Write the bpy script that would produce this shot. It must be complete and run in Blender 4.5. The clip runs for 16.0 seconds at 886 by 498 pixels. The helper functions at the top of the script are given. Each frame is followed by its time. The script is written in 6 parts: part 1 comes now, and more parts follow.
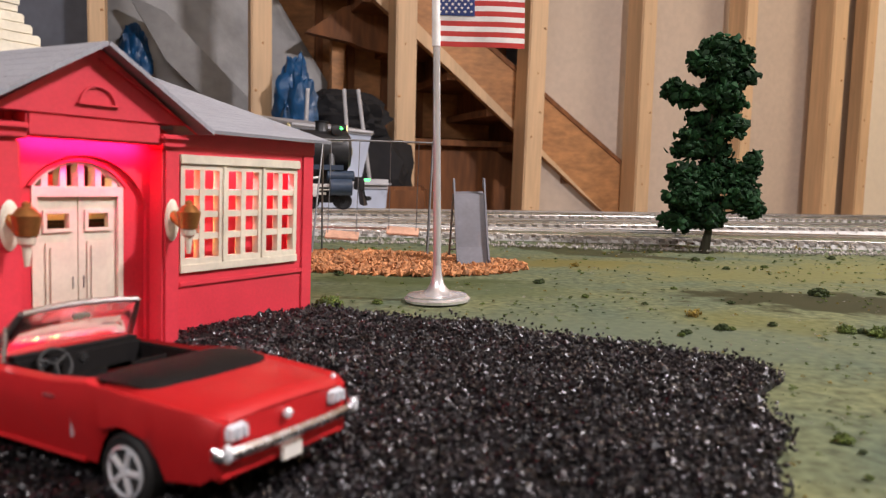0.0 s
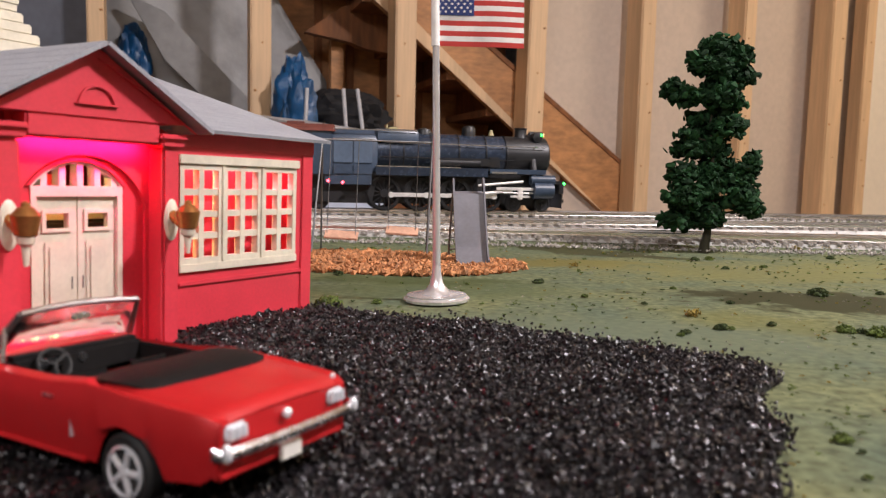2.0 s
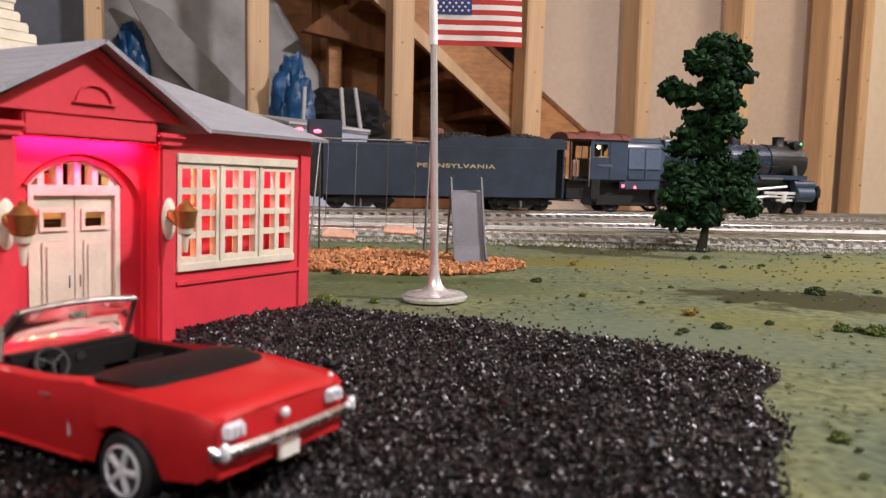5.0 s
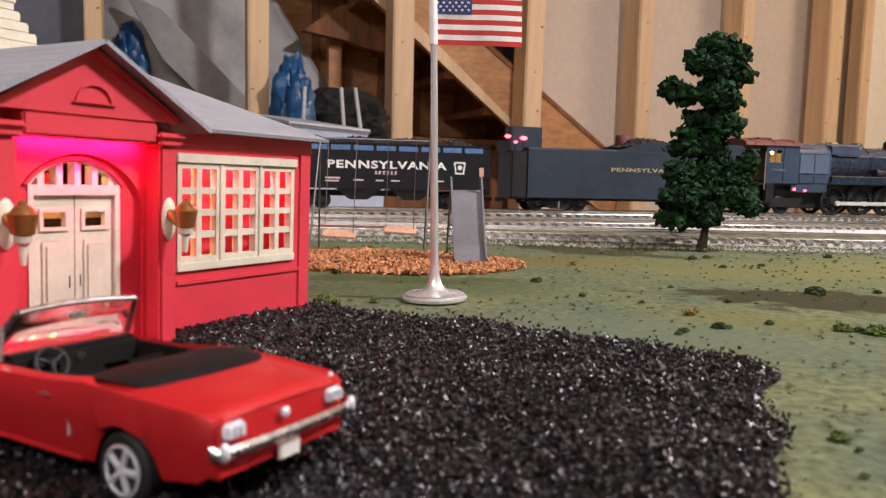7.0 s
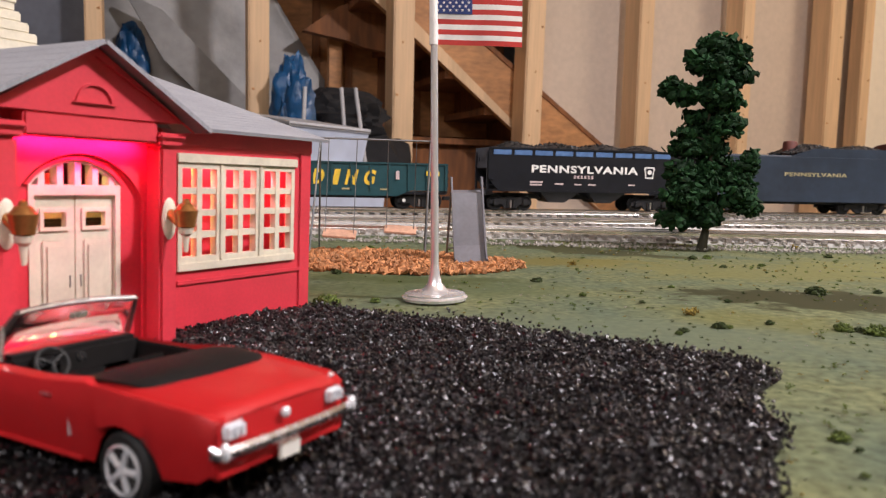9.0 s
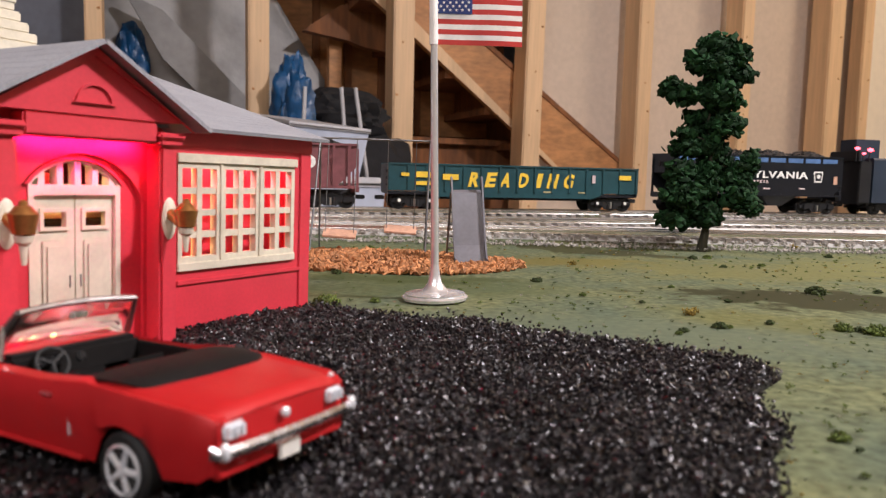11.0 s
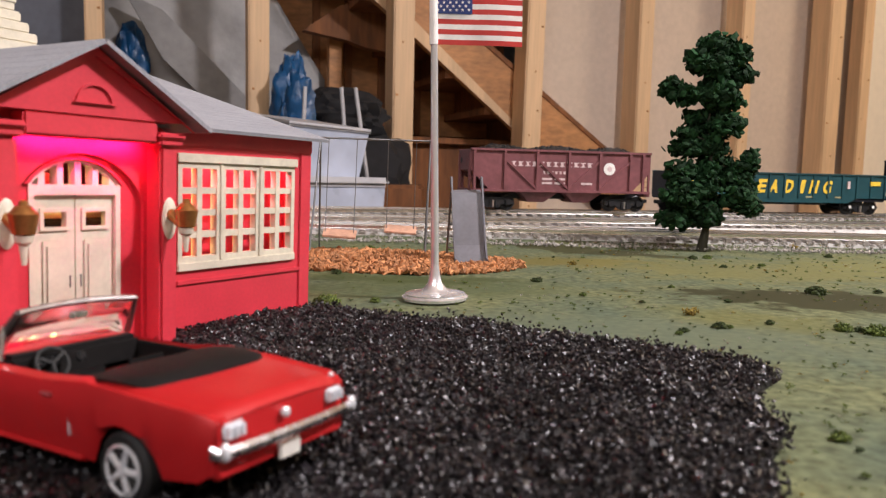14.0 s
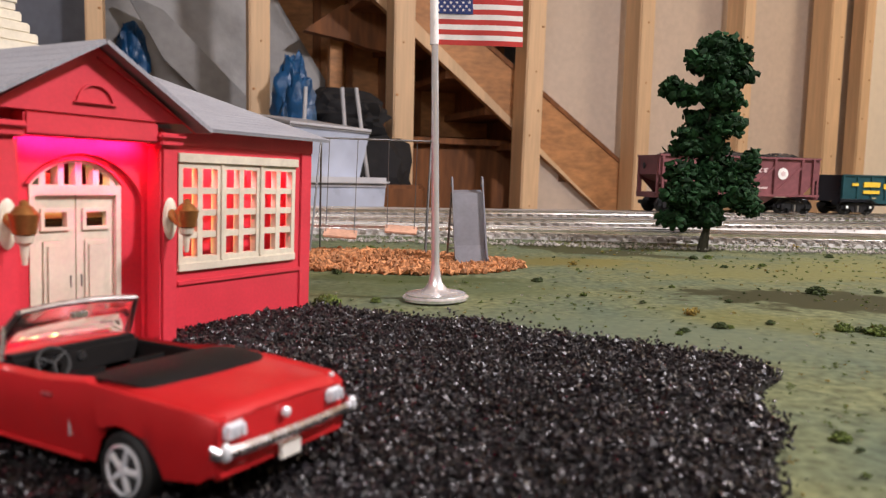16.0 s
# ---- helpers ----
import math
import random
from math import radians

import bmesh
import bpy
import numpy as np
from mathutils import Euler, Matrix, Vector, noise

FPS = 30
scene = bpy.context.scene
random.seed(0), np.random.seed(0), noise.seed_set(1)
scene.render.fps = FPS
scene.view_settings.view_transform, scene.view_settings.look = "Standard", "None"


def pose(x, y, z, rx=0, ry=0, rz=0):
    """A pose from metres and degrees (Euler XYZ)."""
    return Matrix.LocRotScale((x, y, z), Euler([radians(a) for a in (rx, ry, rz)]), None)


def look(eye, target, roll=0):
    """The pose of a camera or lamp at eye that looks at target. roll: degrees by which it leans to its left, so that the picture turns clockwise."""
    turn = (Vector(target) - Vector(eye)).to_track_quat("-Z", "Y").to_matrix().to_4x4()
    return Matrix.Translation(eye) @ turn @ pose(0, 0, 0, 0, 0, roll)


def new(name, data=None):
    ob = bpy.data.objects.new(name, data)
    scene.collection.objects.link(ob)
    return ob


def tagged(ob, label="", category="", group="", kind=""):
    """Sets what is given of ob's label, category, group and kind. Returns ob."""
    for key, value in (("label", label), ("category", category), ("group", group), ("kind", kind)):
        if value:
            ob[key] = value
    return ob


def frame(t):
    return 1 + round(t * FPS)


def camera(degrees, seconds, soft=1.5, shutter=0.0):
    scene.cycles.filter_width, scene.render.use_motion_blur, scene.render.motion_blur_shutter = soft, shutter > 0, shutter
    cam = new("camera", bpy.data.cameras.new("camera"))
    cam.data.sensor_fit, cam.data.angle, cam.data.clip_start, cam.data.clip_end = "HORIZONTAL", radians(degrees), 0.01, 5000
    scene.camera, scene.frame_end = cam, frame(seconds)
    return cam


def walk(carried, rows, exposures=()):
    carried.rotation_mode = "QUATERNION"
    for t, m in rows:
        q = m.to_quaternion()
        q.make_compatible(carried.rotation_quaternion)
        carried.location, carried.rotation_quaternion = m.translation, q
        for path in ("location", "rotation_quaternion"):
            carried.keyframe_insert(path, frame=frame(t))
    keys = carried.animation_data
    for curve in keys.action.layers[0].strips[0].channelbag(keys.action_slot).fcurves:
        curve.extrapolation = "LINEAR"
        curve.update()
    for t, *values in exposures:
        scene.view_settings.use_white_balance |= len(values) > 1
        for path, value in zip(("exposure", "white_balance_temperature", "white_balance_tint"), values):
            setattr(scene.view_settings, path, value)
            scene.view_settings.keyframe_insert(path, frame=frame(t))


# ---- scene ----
# The camera stands on the layout; only a slight settling of its aim is keyed.
EYE = Vector((0.0, 0.0, 0.056))
cam = camera(62, 16.0, soft=1.2)
cam.data.dof.use_dof = True
cam.data.dof.focus_distance = 0.42
cam.data.dof.aperture_fstop = 26.0


def aim(right_px, down_px):
    k = 0.0439
    return Matrix.Translation(EYE) @ pose(0, 0, 0, 90 - 5.6 + down_px * k, 0, right_px * k) @ pose(0, 0, 0, 0, 0, 1.3)


walk(cam, [(0.0, aim(3.5, 2.0)), (1.0, aim(3.5, 2.0)), (1.5, aim(2.7, 2.0)), (2.0, aim(2.4, 1.6)), (2.5, aim(0.8, 0.8)), (3.0, aim(0.6, 0.9)),
           (3.5, aim(-0.8, 0.6)), (4.0, aim(-1.2, 0.3)), (6.5, aim(-1.6, -0.3)), (7.5, aim(-1.0, -0.5)), (9.0, aim(-0.8, -0.5)),
           (12.0, aim(-0.8, -0.8)), (14.0, aim(-0.7, -0.8)), (15.0, aim(-0.2, -0.7)), (16.0, aim(0.3, -0.6))])

# ---- light: a dim basement under warm overhead lamps, plus a fill ----
world = bpy.data.worlds.new("world")
scene.world = world
world.use_nodes = True
world.node_tree.nodes["Background"].inputs[0].default_value = (1.0, 0.9, 0.8, 1)
world.node_tree.nodes["Background"].inputs[1].default_value = 0.02


def lamp(name, kind, m, energy, colour, size=0.1, size_y=None):
    data = bpy.data.lights.new(name, kind)
    data.energy, data.color = energy, colour
    if kind == "AREA":
        data.shape, data.size, data.size_y = "RECTANGLE", size, size_y or size
    else:
        data.shadow_soft_size = size
    ob = new(name, data)
    ob.matrix_world = m
    return ob


lamp("overhead_light", "AREA", look((1.2, 0.12, 1.28), (0.1, 0.4, 0)), 43, (0.99, 0.92, 0.96), 0.22, 0.12)
# unseen fill added behind the camera to lift the darker sides
lamp("overhead_light", "AREA", look((-0.3, -1.1, 1.28), (0, 0.4, 0)), 18, (0.99, 0.95, 1.0), 1.2, 0.3)
lamp("ceiling_bulb_light", "POINT", pose(2.35, 1.55, 1.1), 36, (1.0, 0.84, 0.66), 0.3)


# ---- materials ----
def mat(name, colour, rough=0.6, metal=0.0, scale=60.0, vary=0.12, bump=0.1, colour2=None, detail=4.0, stretch=(1, 1, 1), island=0.0,
        emit=None, coat=0.0, random_ob=0.0, spec=0.5, trans=0.0, scale2=None, vary2=0.12, bump_d=0.001):
    m = bpy.data.materials.new(name)
    m.use_nodes = True
    nt = m.node_tree
    N, L = nt.nodes, nt.links
    b = N["Principled BSDF"]
    b.inputs["Roughness"].default_value = rough
    b.inputs["Metallic"].default_value = metal
    b.inputs["Coat Weight"].default_value = coat
    b.inputs["Coat Roughness"].default_value = 0.08
    b.inputs["Specular IOR Level"].default_value = spec
    b.inputs["Transmission Weight"].default_value = trans
    tc = N.new("ShaderNodeTexCoord")
    mp = N.new("ShaderNodeMapping")
    mp.inputs["Scale"].default_value = stretch
    L.new(tc.outputs["Object"], mp.inputs["Vector"])
    no = N.new("ShaderNodeTexNoise")
    no.inputs["Scale"].default_value = scale
    no.inputs["Detail"].default_value = detail
    L.new(mp.outputs[0], no.inputs["Vector"])
    ramp = N.new("ShaderNodeValToRGB")
    ramp.color_ramp.elements[0].position, ramp.color_ramp.elements[1].position = 0.3, 0.7
    c = Vector(colour)
    c2 = Vector(colour2) if colour2 else c * (1 + vary)
    c1 = c if colour2 else c * (1 - vary)
    ramp.color_ramp.elements[0].color = (*c1, 1)
    ramp.color_ramp.elements[1].color = (*c2, 1)
    L.new(no.outputs["Fac"], ramp.inputs["Fac"])
    out = ramp.outputs["Color"]
    n2 = N.new("ShaderNodeTexNoise")
    n2.inputs["Scale"].default_value = scale2 or scale * 0.13
    n2.inputs["Detail"].default_value = 3
    L.new(mp.outputs[0], n2.inputs["Vector"])
    mr = N.new("ShaderNodeMapRange")
    mr.inputs["From Min"].default_value, mr.inputs["From Max"].default_value = 0.3, 0.7
    mr.inputs["To Min"].default_value, mr.inputs["To Max"].default_value = 1 - vary2, 1 + vary2
    L.new(n2.outputs["Fac"], mr.inputs["Value"])
    val = mr.outputs[0]
    for amount, kind, socket in ((island, "ShaderNodeNewGeometry", "Random Per Island"), (random_ob, "ShaderNodeObjectInfo", "Random")):
        if amount:
            g = N.new(kind)
            r = N.new("ShaderNodeMapRange")
            r.inputs["To Min"].default_value, r.inputs["To Max"].default_value = 1 - amount, 1 + amount
            L.new(g.outputs[socket], r.inputs["Value"])
            mu = N.new("ShaderNodeMath")
            mu.operation = "MULTIPLY"
            L.new(val, mu.inputs[0]), L.new(r.outputs[0], mu.inputs[1])
            val = mu.outputs[0]
    vm = N.new("ShaderNodeVectorMath")
    vm.operation = "SCALE"
    L.new(out, vm.inputs[0]), L.new(val, vm.inputs["Scale"])
    L.new(vm.outputs[0], b.inputs["Base Color"])
    rr = N.new("ShaderNodeMapRange")
    rr.inputs["To Min"].default_value, rr.inputs["To Max"].default_value = max(rough - 0.08, 0.02), min(rough + 0.08, 1)
    L.new(no.outputs["Fac"], rr.inputs["Value"]), L.new(rr.outputs[0], b.inputs["Roughness"])
    if bump:
        bp = N.new("ShaderNodeBump")
        bp.inputs["Strength"].default_value = bump
        bp.inputs["Distance"].default_value = bump_d
        L.new(no.outputs["Fac"], bp.inputs["Height"]), L.new(bp.outputs[0], b.inputs["Normal"])
    if emit:
        b.inputs["Emission Color"].default_value = (*emit[0], 1)
        b.inputs["Emission Strength"].default_value = emit[1]
    return m


M_RED = mat("red_moulded_plastic", (0.62, 0.036, 0.058), 0.5, scale=900, vary=0.06, bump=0.08, vary2=0.1, scale2=40, bump_d=0.0003)
M_CREAM = mat("cream_plastic", (0.64, 0.59, 0.47), 0.5, scale=700, vary=0.05, bump=0.06, bump_d=0.0003)
M_ROOF = mat("grey_shingle_plastic", (0.27, 0.275, 0.3), 0.8, scale=1500, vary=0.15, bump=0.3, vary2=0.08, scale2=60, stretch=(1, 1, 0.3), bump_d=0.0004)
M_BRONZE = mat("bronze_paint", (0.42, 0.19, 0.06), 0.32, 0.75, scale=500, vary=0.12, bump=0.05, bump_d=0.0003)
M_CARRED = mat("glossy_red_car_paint", (0.45, 0.012, 0.015), 0.42, scale=400, vary=0.03, bump=0.02, coat=0.15, vary2=0.05, bump_d=0.0002)
M_CHROME = mat("chrome", (0.72, 0.72, 0.74), 0.27, 1.0, scale=400, vary=0.05, bump=0.02, bump_d=0.0002)
M_DULLCHROME = mat("dull_chrome", (0.3, 0.27, 0.26), 0.35, 0.85, scale=400, vary=0.2, bump=0.03, bump_d=0.0002)
M_ALU = mat("brushed_aluminium", (0.86, 0.86, 0.88), 0.24, 0.7, scale=600, vary=0.08, bump=0.05, stretch=(1, 1, 0.1), bump_d=0.0002)
M_VINYL = mat("black_vinyl", (0.007, 0.006, 0.006), 0.62, scale=900, vary=0.2, bump=0.15, spec=0.22, bump_d=0.0003)
M_RUBBER = mat("tyre_rubber", (0.012, 0.012, 0.012), 0.7, scale=800, vary=0.2, bump=0.1, bump_d=0.0003)
M_BLACK = mat("weathered_black_metal", (0.011, 0.011, 0.0125), 0.45, scale=300, vary=0.25, bump=0.1, vary2=0.25, bump_d=0.0003)
M_LOCO = mat("dark_blue_grey_enamel", (0.036, 0.056, 0.09), 0.36, 0.0, scale=220, vary=0.15, bump=0.06, vary2=0.2, spec=0.6, bump_d=0.0003)
M_JACKET = mat("pale_blue_grey_jacket", (0.085, 0.12, 0.175), 0.4, scale=220, vary=0.12, bump=0.05, vary2=0.2, bump_d=0.0003)
M_BOILER = mat("graphite_boiler_enamel", (0.028, 0.042, 0.07), 0.26, 0.3, scale=220, vary=0.18, bump=0.06, vary2=0.2, spec=0.7, bump_d=0.0003)
M_TENDER = mat("tender_blue_grey_enamel", (0.02, 0.03, 0.047), 0.45, scale=160, vary=0.12, bump=0.05, vary2=0.22, bump_d=0.0003)
M_STEEL = mat("bright_rod_steel", (0.62, 0.6, 0.57), 0.3, 0.9, scale=500, vary=0.1, bump=0.04, bump_d=0.0002)
M_ROD = mat("pale_bright_rods", (0.82, 0.8, 0.77), 0.42, 0.5, scale=500, vary=0.1, bump=0.04, bump_d=0.0002)
M_ROOFRED = mat("oxide_red_cab_roof", (0.13, 0.035, 0.025), 0.6, scale=200, vary=0.2, bump=0.08, bump_d=0.0003)
M_HOPBLACK = mat("hopper_black_enamel", (0.0055, 0.0065, 0.0105), 0.38, scale=200, vary=0.2, bump=0.05, vary2=0.25, bump_d=0.0003)
# blue sheen of the glossy black side, put in as a stripe's colour
M_HOPSHEEN = mat("blue_sheen_stripe", (0.09, 0.17, 0.34), 0.35, scale=200, vary=0.15, bump=0.03, bump_d=0.0003)
M_TUSCAN = mat("tuscan_brown_enamel", (0.18, 0.06, 0.066), 0.5, scale=200, vary=0.15, bump=0.08, vary2=0.22, bump_d=0.0003)
M_GREEN = mat("gondola_green_enamel", (0.009, 0.052, 0.062), 0.45, scale=200, vary=0.12, bump=0.05, vary2=0.15, bump_d=0.0003)
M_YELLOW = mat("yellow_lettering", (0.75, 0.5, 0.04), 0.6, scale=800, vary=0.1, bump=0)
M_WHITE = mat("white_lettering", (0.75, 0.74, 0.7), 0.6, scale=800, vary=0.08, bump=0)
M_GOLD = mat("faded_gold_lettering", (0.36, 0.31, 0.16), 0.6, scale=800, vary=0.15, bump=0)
M_PINK = mat("pale_lettering", (0.6, 0.47, 0.46), 0.6, scale=800, vary=0.2, bump=0)
M_COAL = mat("coal", (0.012, 0.011, 0.011), 0.55, scale=900, vary=0.3, bump=0.3, island=0.6)
M_CINDER = mat("black_cinder_gravel", (0.0115, 0.0096, 0.0115), 0.32, scale=1500, vary=0.45, bump=0.4, island=0.8, vary2=0.2, scale2=60, bump_d=0.0004)
M_CINDERBED = mat("cinder_bed", (0.004, 0.0035, 0.004), 0.8, scale=900, vary=0.4, bump=0.6)
M_CHIP = mat("cork_bark_chips", (0.4, 0.175, 0.068), 0.75, scale=700, vary=0.3, bump=0.4, island=0.45, bump_d=0.0004)
M_BALLAST = mat("grey_ballast", (0.33, 0.31, 0.28), 0.85, scale=500, vary=0.3, bump=0.3, island=0.3)
M_RAIL = mat("nickel_rail", (0.8, 0.79, 0.77), 0.22, 1.0, scale=300, vary=0.06, bump=0.02, bump_d=0.0002)
M_TIE = mat("brown_plastic_ties", (0.33, 0.3, 0.27), 0.3, scale=300, vary=0.2, bump=0.1, random_ob=0.2)
M_ROADBED = mat("pale_grey_roadbed", (0.56, 0.55, 0.53), 0.24, scale=120, vary=0.12, bump=0.06, vary2=0.12)
M_LEAF = mat("dark_green_foam_foliage", (0.009, 0.034, 0.0105), 0.8, spec=0.2, scale=500, vary=0.35, bump=0.5, island=0.5, vary2=0.25, scale2=50)
M_BARK = mat("tree_bark", (0.035, 0.032, 0.018), 0.85, scale=500, vary=0.3, bump=0.5, stretch=(1, 1, 0.2))
M_TUFT = mat("green_turf_clump", (0.085, 0.12, 0.02), 0.85, scale=900, vary=0.3, bump=0.6, island=0.5)
M_TUFT2 = mat("dark_turf_clump", (0.04, 0.06, 0.014), 0.85, scale=900, vary=0.3, bump=0.6, island=0.5)
M_TUFT3 = mat("yellow_turf_clump", (0.22, 0.16, 0.03), 0.85, scale=900, vary=0.3, bump=0.6, island=0.4)
M_PINE = mat("pine_stud", (0.7, 0.48, 0.28), 0.6, scale=14, vary=0.08, bump=0.12, stretch=(9, 9, 0.6), vary2=0.1, scale2=3, random_ob=0.08)
M_OSB = mat("stringer_wood", (0.46, 0.22, 0.085), 0.6, scale=16, vary=0.2, bump=0.1, stretch=(2, 2, 5), vary2=0.2, scale2=5)
# wood under the stairs, with the shade there put into its colour
M_SHADEWOOD = mat("shaded_stair_wood", (0.21, 0.08, 0.027), 0.75, scale=12, vary=0.25, bump=0.1, stretch=(5, 5, 0.8), vary2=0.3, scale2=3)
M_DRYWALL = mat("drywall_back_paper", (0.61, 0.51, 0.42), 0.9, scale=60, vary=0.05, bump=0.15, vary2=0.07, scale2=2)
M_PAINTWALL = mat("cream_painted_wall", (0.85, 0.76, 0.62), 0.7, scale=40, vary=0.03, bump=0.1, vary2=0.05, scale2=2)
M_CONCRETE = mat("basement_concrete", (0.3, 0.3, 0.3), 0.9, scale=30, vary=0.12, bump=0.2, vary2=0.2, scale2=3)
M_PLASTICSHEET = mat("grey_poly_sheet", (0.37, 0.365, 0.355), 0.45, scale=9, vary=0.25, bump=0.4, vary2=0.2, scale2=2, bump_d=0.02)
M_TARP = mat("blue_plastic_bag", (0.008, 0.075, 0.2), 0.35, scale=25, vary=0.4, bump=0.6, vary2=0.35, scale2=8, bump_d=0.01)
M_BIN = mat("translucent_grey_bin", (0.48, 0.53, 0.64), 0.3, scale=20, vary=0.1, bump=0.05, vary2=0.12, scale2=6)
M_BINLID = mat("grey_bin_lid", (0.5, 0.5, 0.52), 0.4, scale=30, vary=0.08, bump=0.05)
M_DARK = mat("matte_near_black", (0.01, 0.01, 0.012), 0.85, scale=40, vary=0.35, bump=0.4, vary2=0.3, bump_d=0.005)
M_STEELBLUE = mat("grey_blue_cabinet_paint", (0.11, 0.12, 0.15), 0.6, scale=30, vary=0.15, bump=0.1, vary2=0.2, scale2=4)
M_SLIDE = mat("grey_slide_plastic", (0.165, 0.165, 0.185), 0.5, scale=500, vary=0.06, bump=0.05)
M_SEAT = mat("tan_swing_seat", (0.55, 0.32, 0.22), 0.6, scale=500, vary=0.12, bump=0.1)
M_WIRE = mat("grey_wire", (0.2, 0.2, 0.2), 0.4, 0.8, scale=500, vary=0.1, bump=0)
M_FLAGRED = mat("flag_red_print", (0.52, 0.032, 0.024), 0.6, scale=900, vary=0.05, bump=0.05, bump_d=0.0002)
M_FLAGWHITE = mat("flag_white_print", (0.85, 0.82, 0.78), 0.6, scale=900, vary=0.04, bump=0.05, bump_d=0.0002)
M_FLAGBLUE = mat("flag_blue_print", (0.02, 0.045, 0.2), 0.6, scale=900, vary=0.08, bump=0.05, bump_d=0.0002)
M_REDGLOW = mat("red_lamp", (0.8, 0.05, 0.05), 0.4, bump=0, emit=((1.0, 0.06, 0.09), 9))
M_GREENGLOW = mat("green_lamp", (0.05, 0.8, 0.1), 0.4, bump=0, emit=((0.05, 1.0, 0.12), 6))
M_WARMGLOW = mat("warm_lamp", (0.9, 0.7, 0.4), 0.4, bump=0, emit=((1.0, 0.62, 0.25), 6))
# cab lamplight put into the paint as a faint emission
M_CABLIGHT = mat("cab_glow_paint", (0.55, 0.36, 0.12), 0.5, bump=0, emit=((1.0, 0.5, 0.12), 0.35))
M_GLASS = mat("clear_windscreen", (0.95, 0.97, 0.97), 0.03, scale=100, vary=0.01, bump=0, trans=1.0, spec=0.15)
M_BRIGHT = mat("polished_silver_trim", (0.8, 0.82, 0.86), 0.2, 0.35, scale=400, vary=0.05, bump=0.02, spec=0.8, bump_d=0.0002)
M_PLATE = mat("pale_plate", (0.7, 0.68, 0.62), 0.5, bump=0)


def ground_material():
    m = mat("sage_painted_scenery", (0.086, 0.112, 0.074), 0.75, scale=24, bump=0.03, colour2=(0.145, 0.155, 0.074), detail=10, vary2=0.4, scale2=260, bump_d=0.0012, spec=0.14)
    nt = m.node_tree
    N, L = nt.nodes, nt.links
    b = N["Principled BSDF"]
    base = b.inputs["Base Color"].links[0].from_socket
    tc = N.new("ShaderNodeTexCoord")
    wob = N.new("ShaderNodeTexNoise")
    wob.inputs["Scale"].default_value = 60
    wob.inputs["Detail"].default_value = 6
    L.new(tc.outputs["Object"], wob.inputs["Vector"])
    ragged = N.new("ShaderNodeMath")
    ragged.operation = "MULTIPLY"
    ragged.inputs[1].default_value = 2.0
    L.new(wob.outputs["Fac"], ragged.inputs[0])
    # patches of another colour: centre x, y, half length, half width, turn, colour, strength
    patches = [((0.203, 0.349), 0.098, 0.036, -14, (0.04, 0.041, 0.019), 1.0), ((0.112, 0.573), 0.088, 0.022, -29, (0.045, 0.046, 0.02), 0.9),
              ((0.08, 0.5), 0.06, 0.03, 5, (0.15, 0.125, 0.03), 0.7), ((0.2, 0.47), 0.1, 0.05, 0, (0.17, 0.16, 0.055), 0.6), ((0.075, 0.27), 0.075, 0.03, -14, (0.11, 0.135, 0.092), 0.7),
              ((0.0, 0.37), 0.07, 0.035, 10, (0.075, 0.095, 0.04), 0.6), ((0.33, 0.5), 0.09, 0.07, 0, (0.17, 0.17, 0.06), 0.6), ((0.13, 0.3), 0.035, 0.02, -25, (0.13, 0.125, 0.035), 0.5), ((-0.02, 0.4), 0.06, 0.018, 0, (0.05, 0.065, 0.022), 0.7)]
    for (x, y), a, bb, turn, col, k in patches:
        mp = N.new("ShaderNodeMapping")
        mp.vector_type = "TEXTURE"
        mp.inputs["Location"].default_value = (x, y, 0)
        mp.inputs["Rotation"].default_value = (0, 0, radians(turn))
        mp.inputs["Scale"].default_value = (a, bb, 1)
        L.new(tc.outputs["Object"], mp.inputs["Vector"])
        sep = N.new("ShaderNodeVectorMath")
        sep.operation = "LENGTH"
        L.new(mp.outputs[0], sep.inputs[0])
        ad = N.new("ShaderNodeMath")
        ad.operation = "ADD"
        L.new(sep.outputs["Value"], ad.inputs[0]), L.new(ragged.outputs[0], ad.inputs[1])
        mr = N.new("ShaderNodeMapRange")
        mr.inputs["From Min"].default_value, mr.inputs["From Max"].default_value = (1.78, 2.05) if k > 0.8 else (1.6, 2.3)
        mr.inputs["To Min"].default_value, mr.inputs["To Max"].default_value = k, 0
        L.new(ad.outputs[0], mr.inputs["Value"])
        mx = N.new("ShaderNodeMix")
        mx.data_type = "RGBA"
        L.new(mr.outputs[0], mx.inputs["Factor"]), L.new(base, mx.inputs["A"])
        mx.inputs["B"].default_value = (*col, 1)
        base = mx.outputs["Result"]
    L.new(base, b.inputs["Base Color"])
    return m


M_GROUND = ground_material()


# ---- mesh helpers ----
def link(name, me, material, parent=None, label="", at=None):
    if not me.materials:
        me.materials.append(material)
    ob = new(name, me)
    if parent:
        ob.parent = parent
    if at is not None:
        ob.matrix_basis = at
    if label:
        ob["label"] = label
    return ob


def part(name, bm, material, parent=None, label="", at=None, smooth=False):
    bmesh.ops.recalc_face_normals(bm, faces=bm.faces)
    me = bpy.data.meshes.new(name)
    bm.to_mesh(me)
    bm.free()
    if smooth:
        for p in me.polygons:
            p.use_smooth = True
        me.set_sharp_from_angle(angle=radians(38))
    return link(name, me, material, parent, label, at)


def thing(name, m, label, category, group="", kind=""):
    ob = new(name)
    ob.matrix_basis = m
    ob.empty_display_size = 0.01
    return tagged(ob, label, category, group, kind)


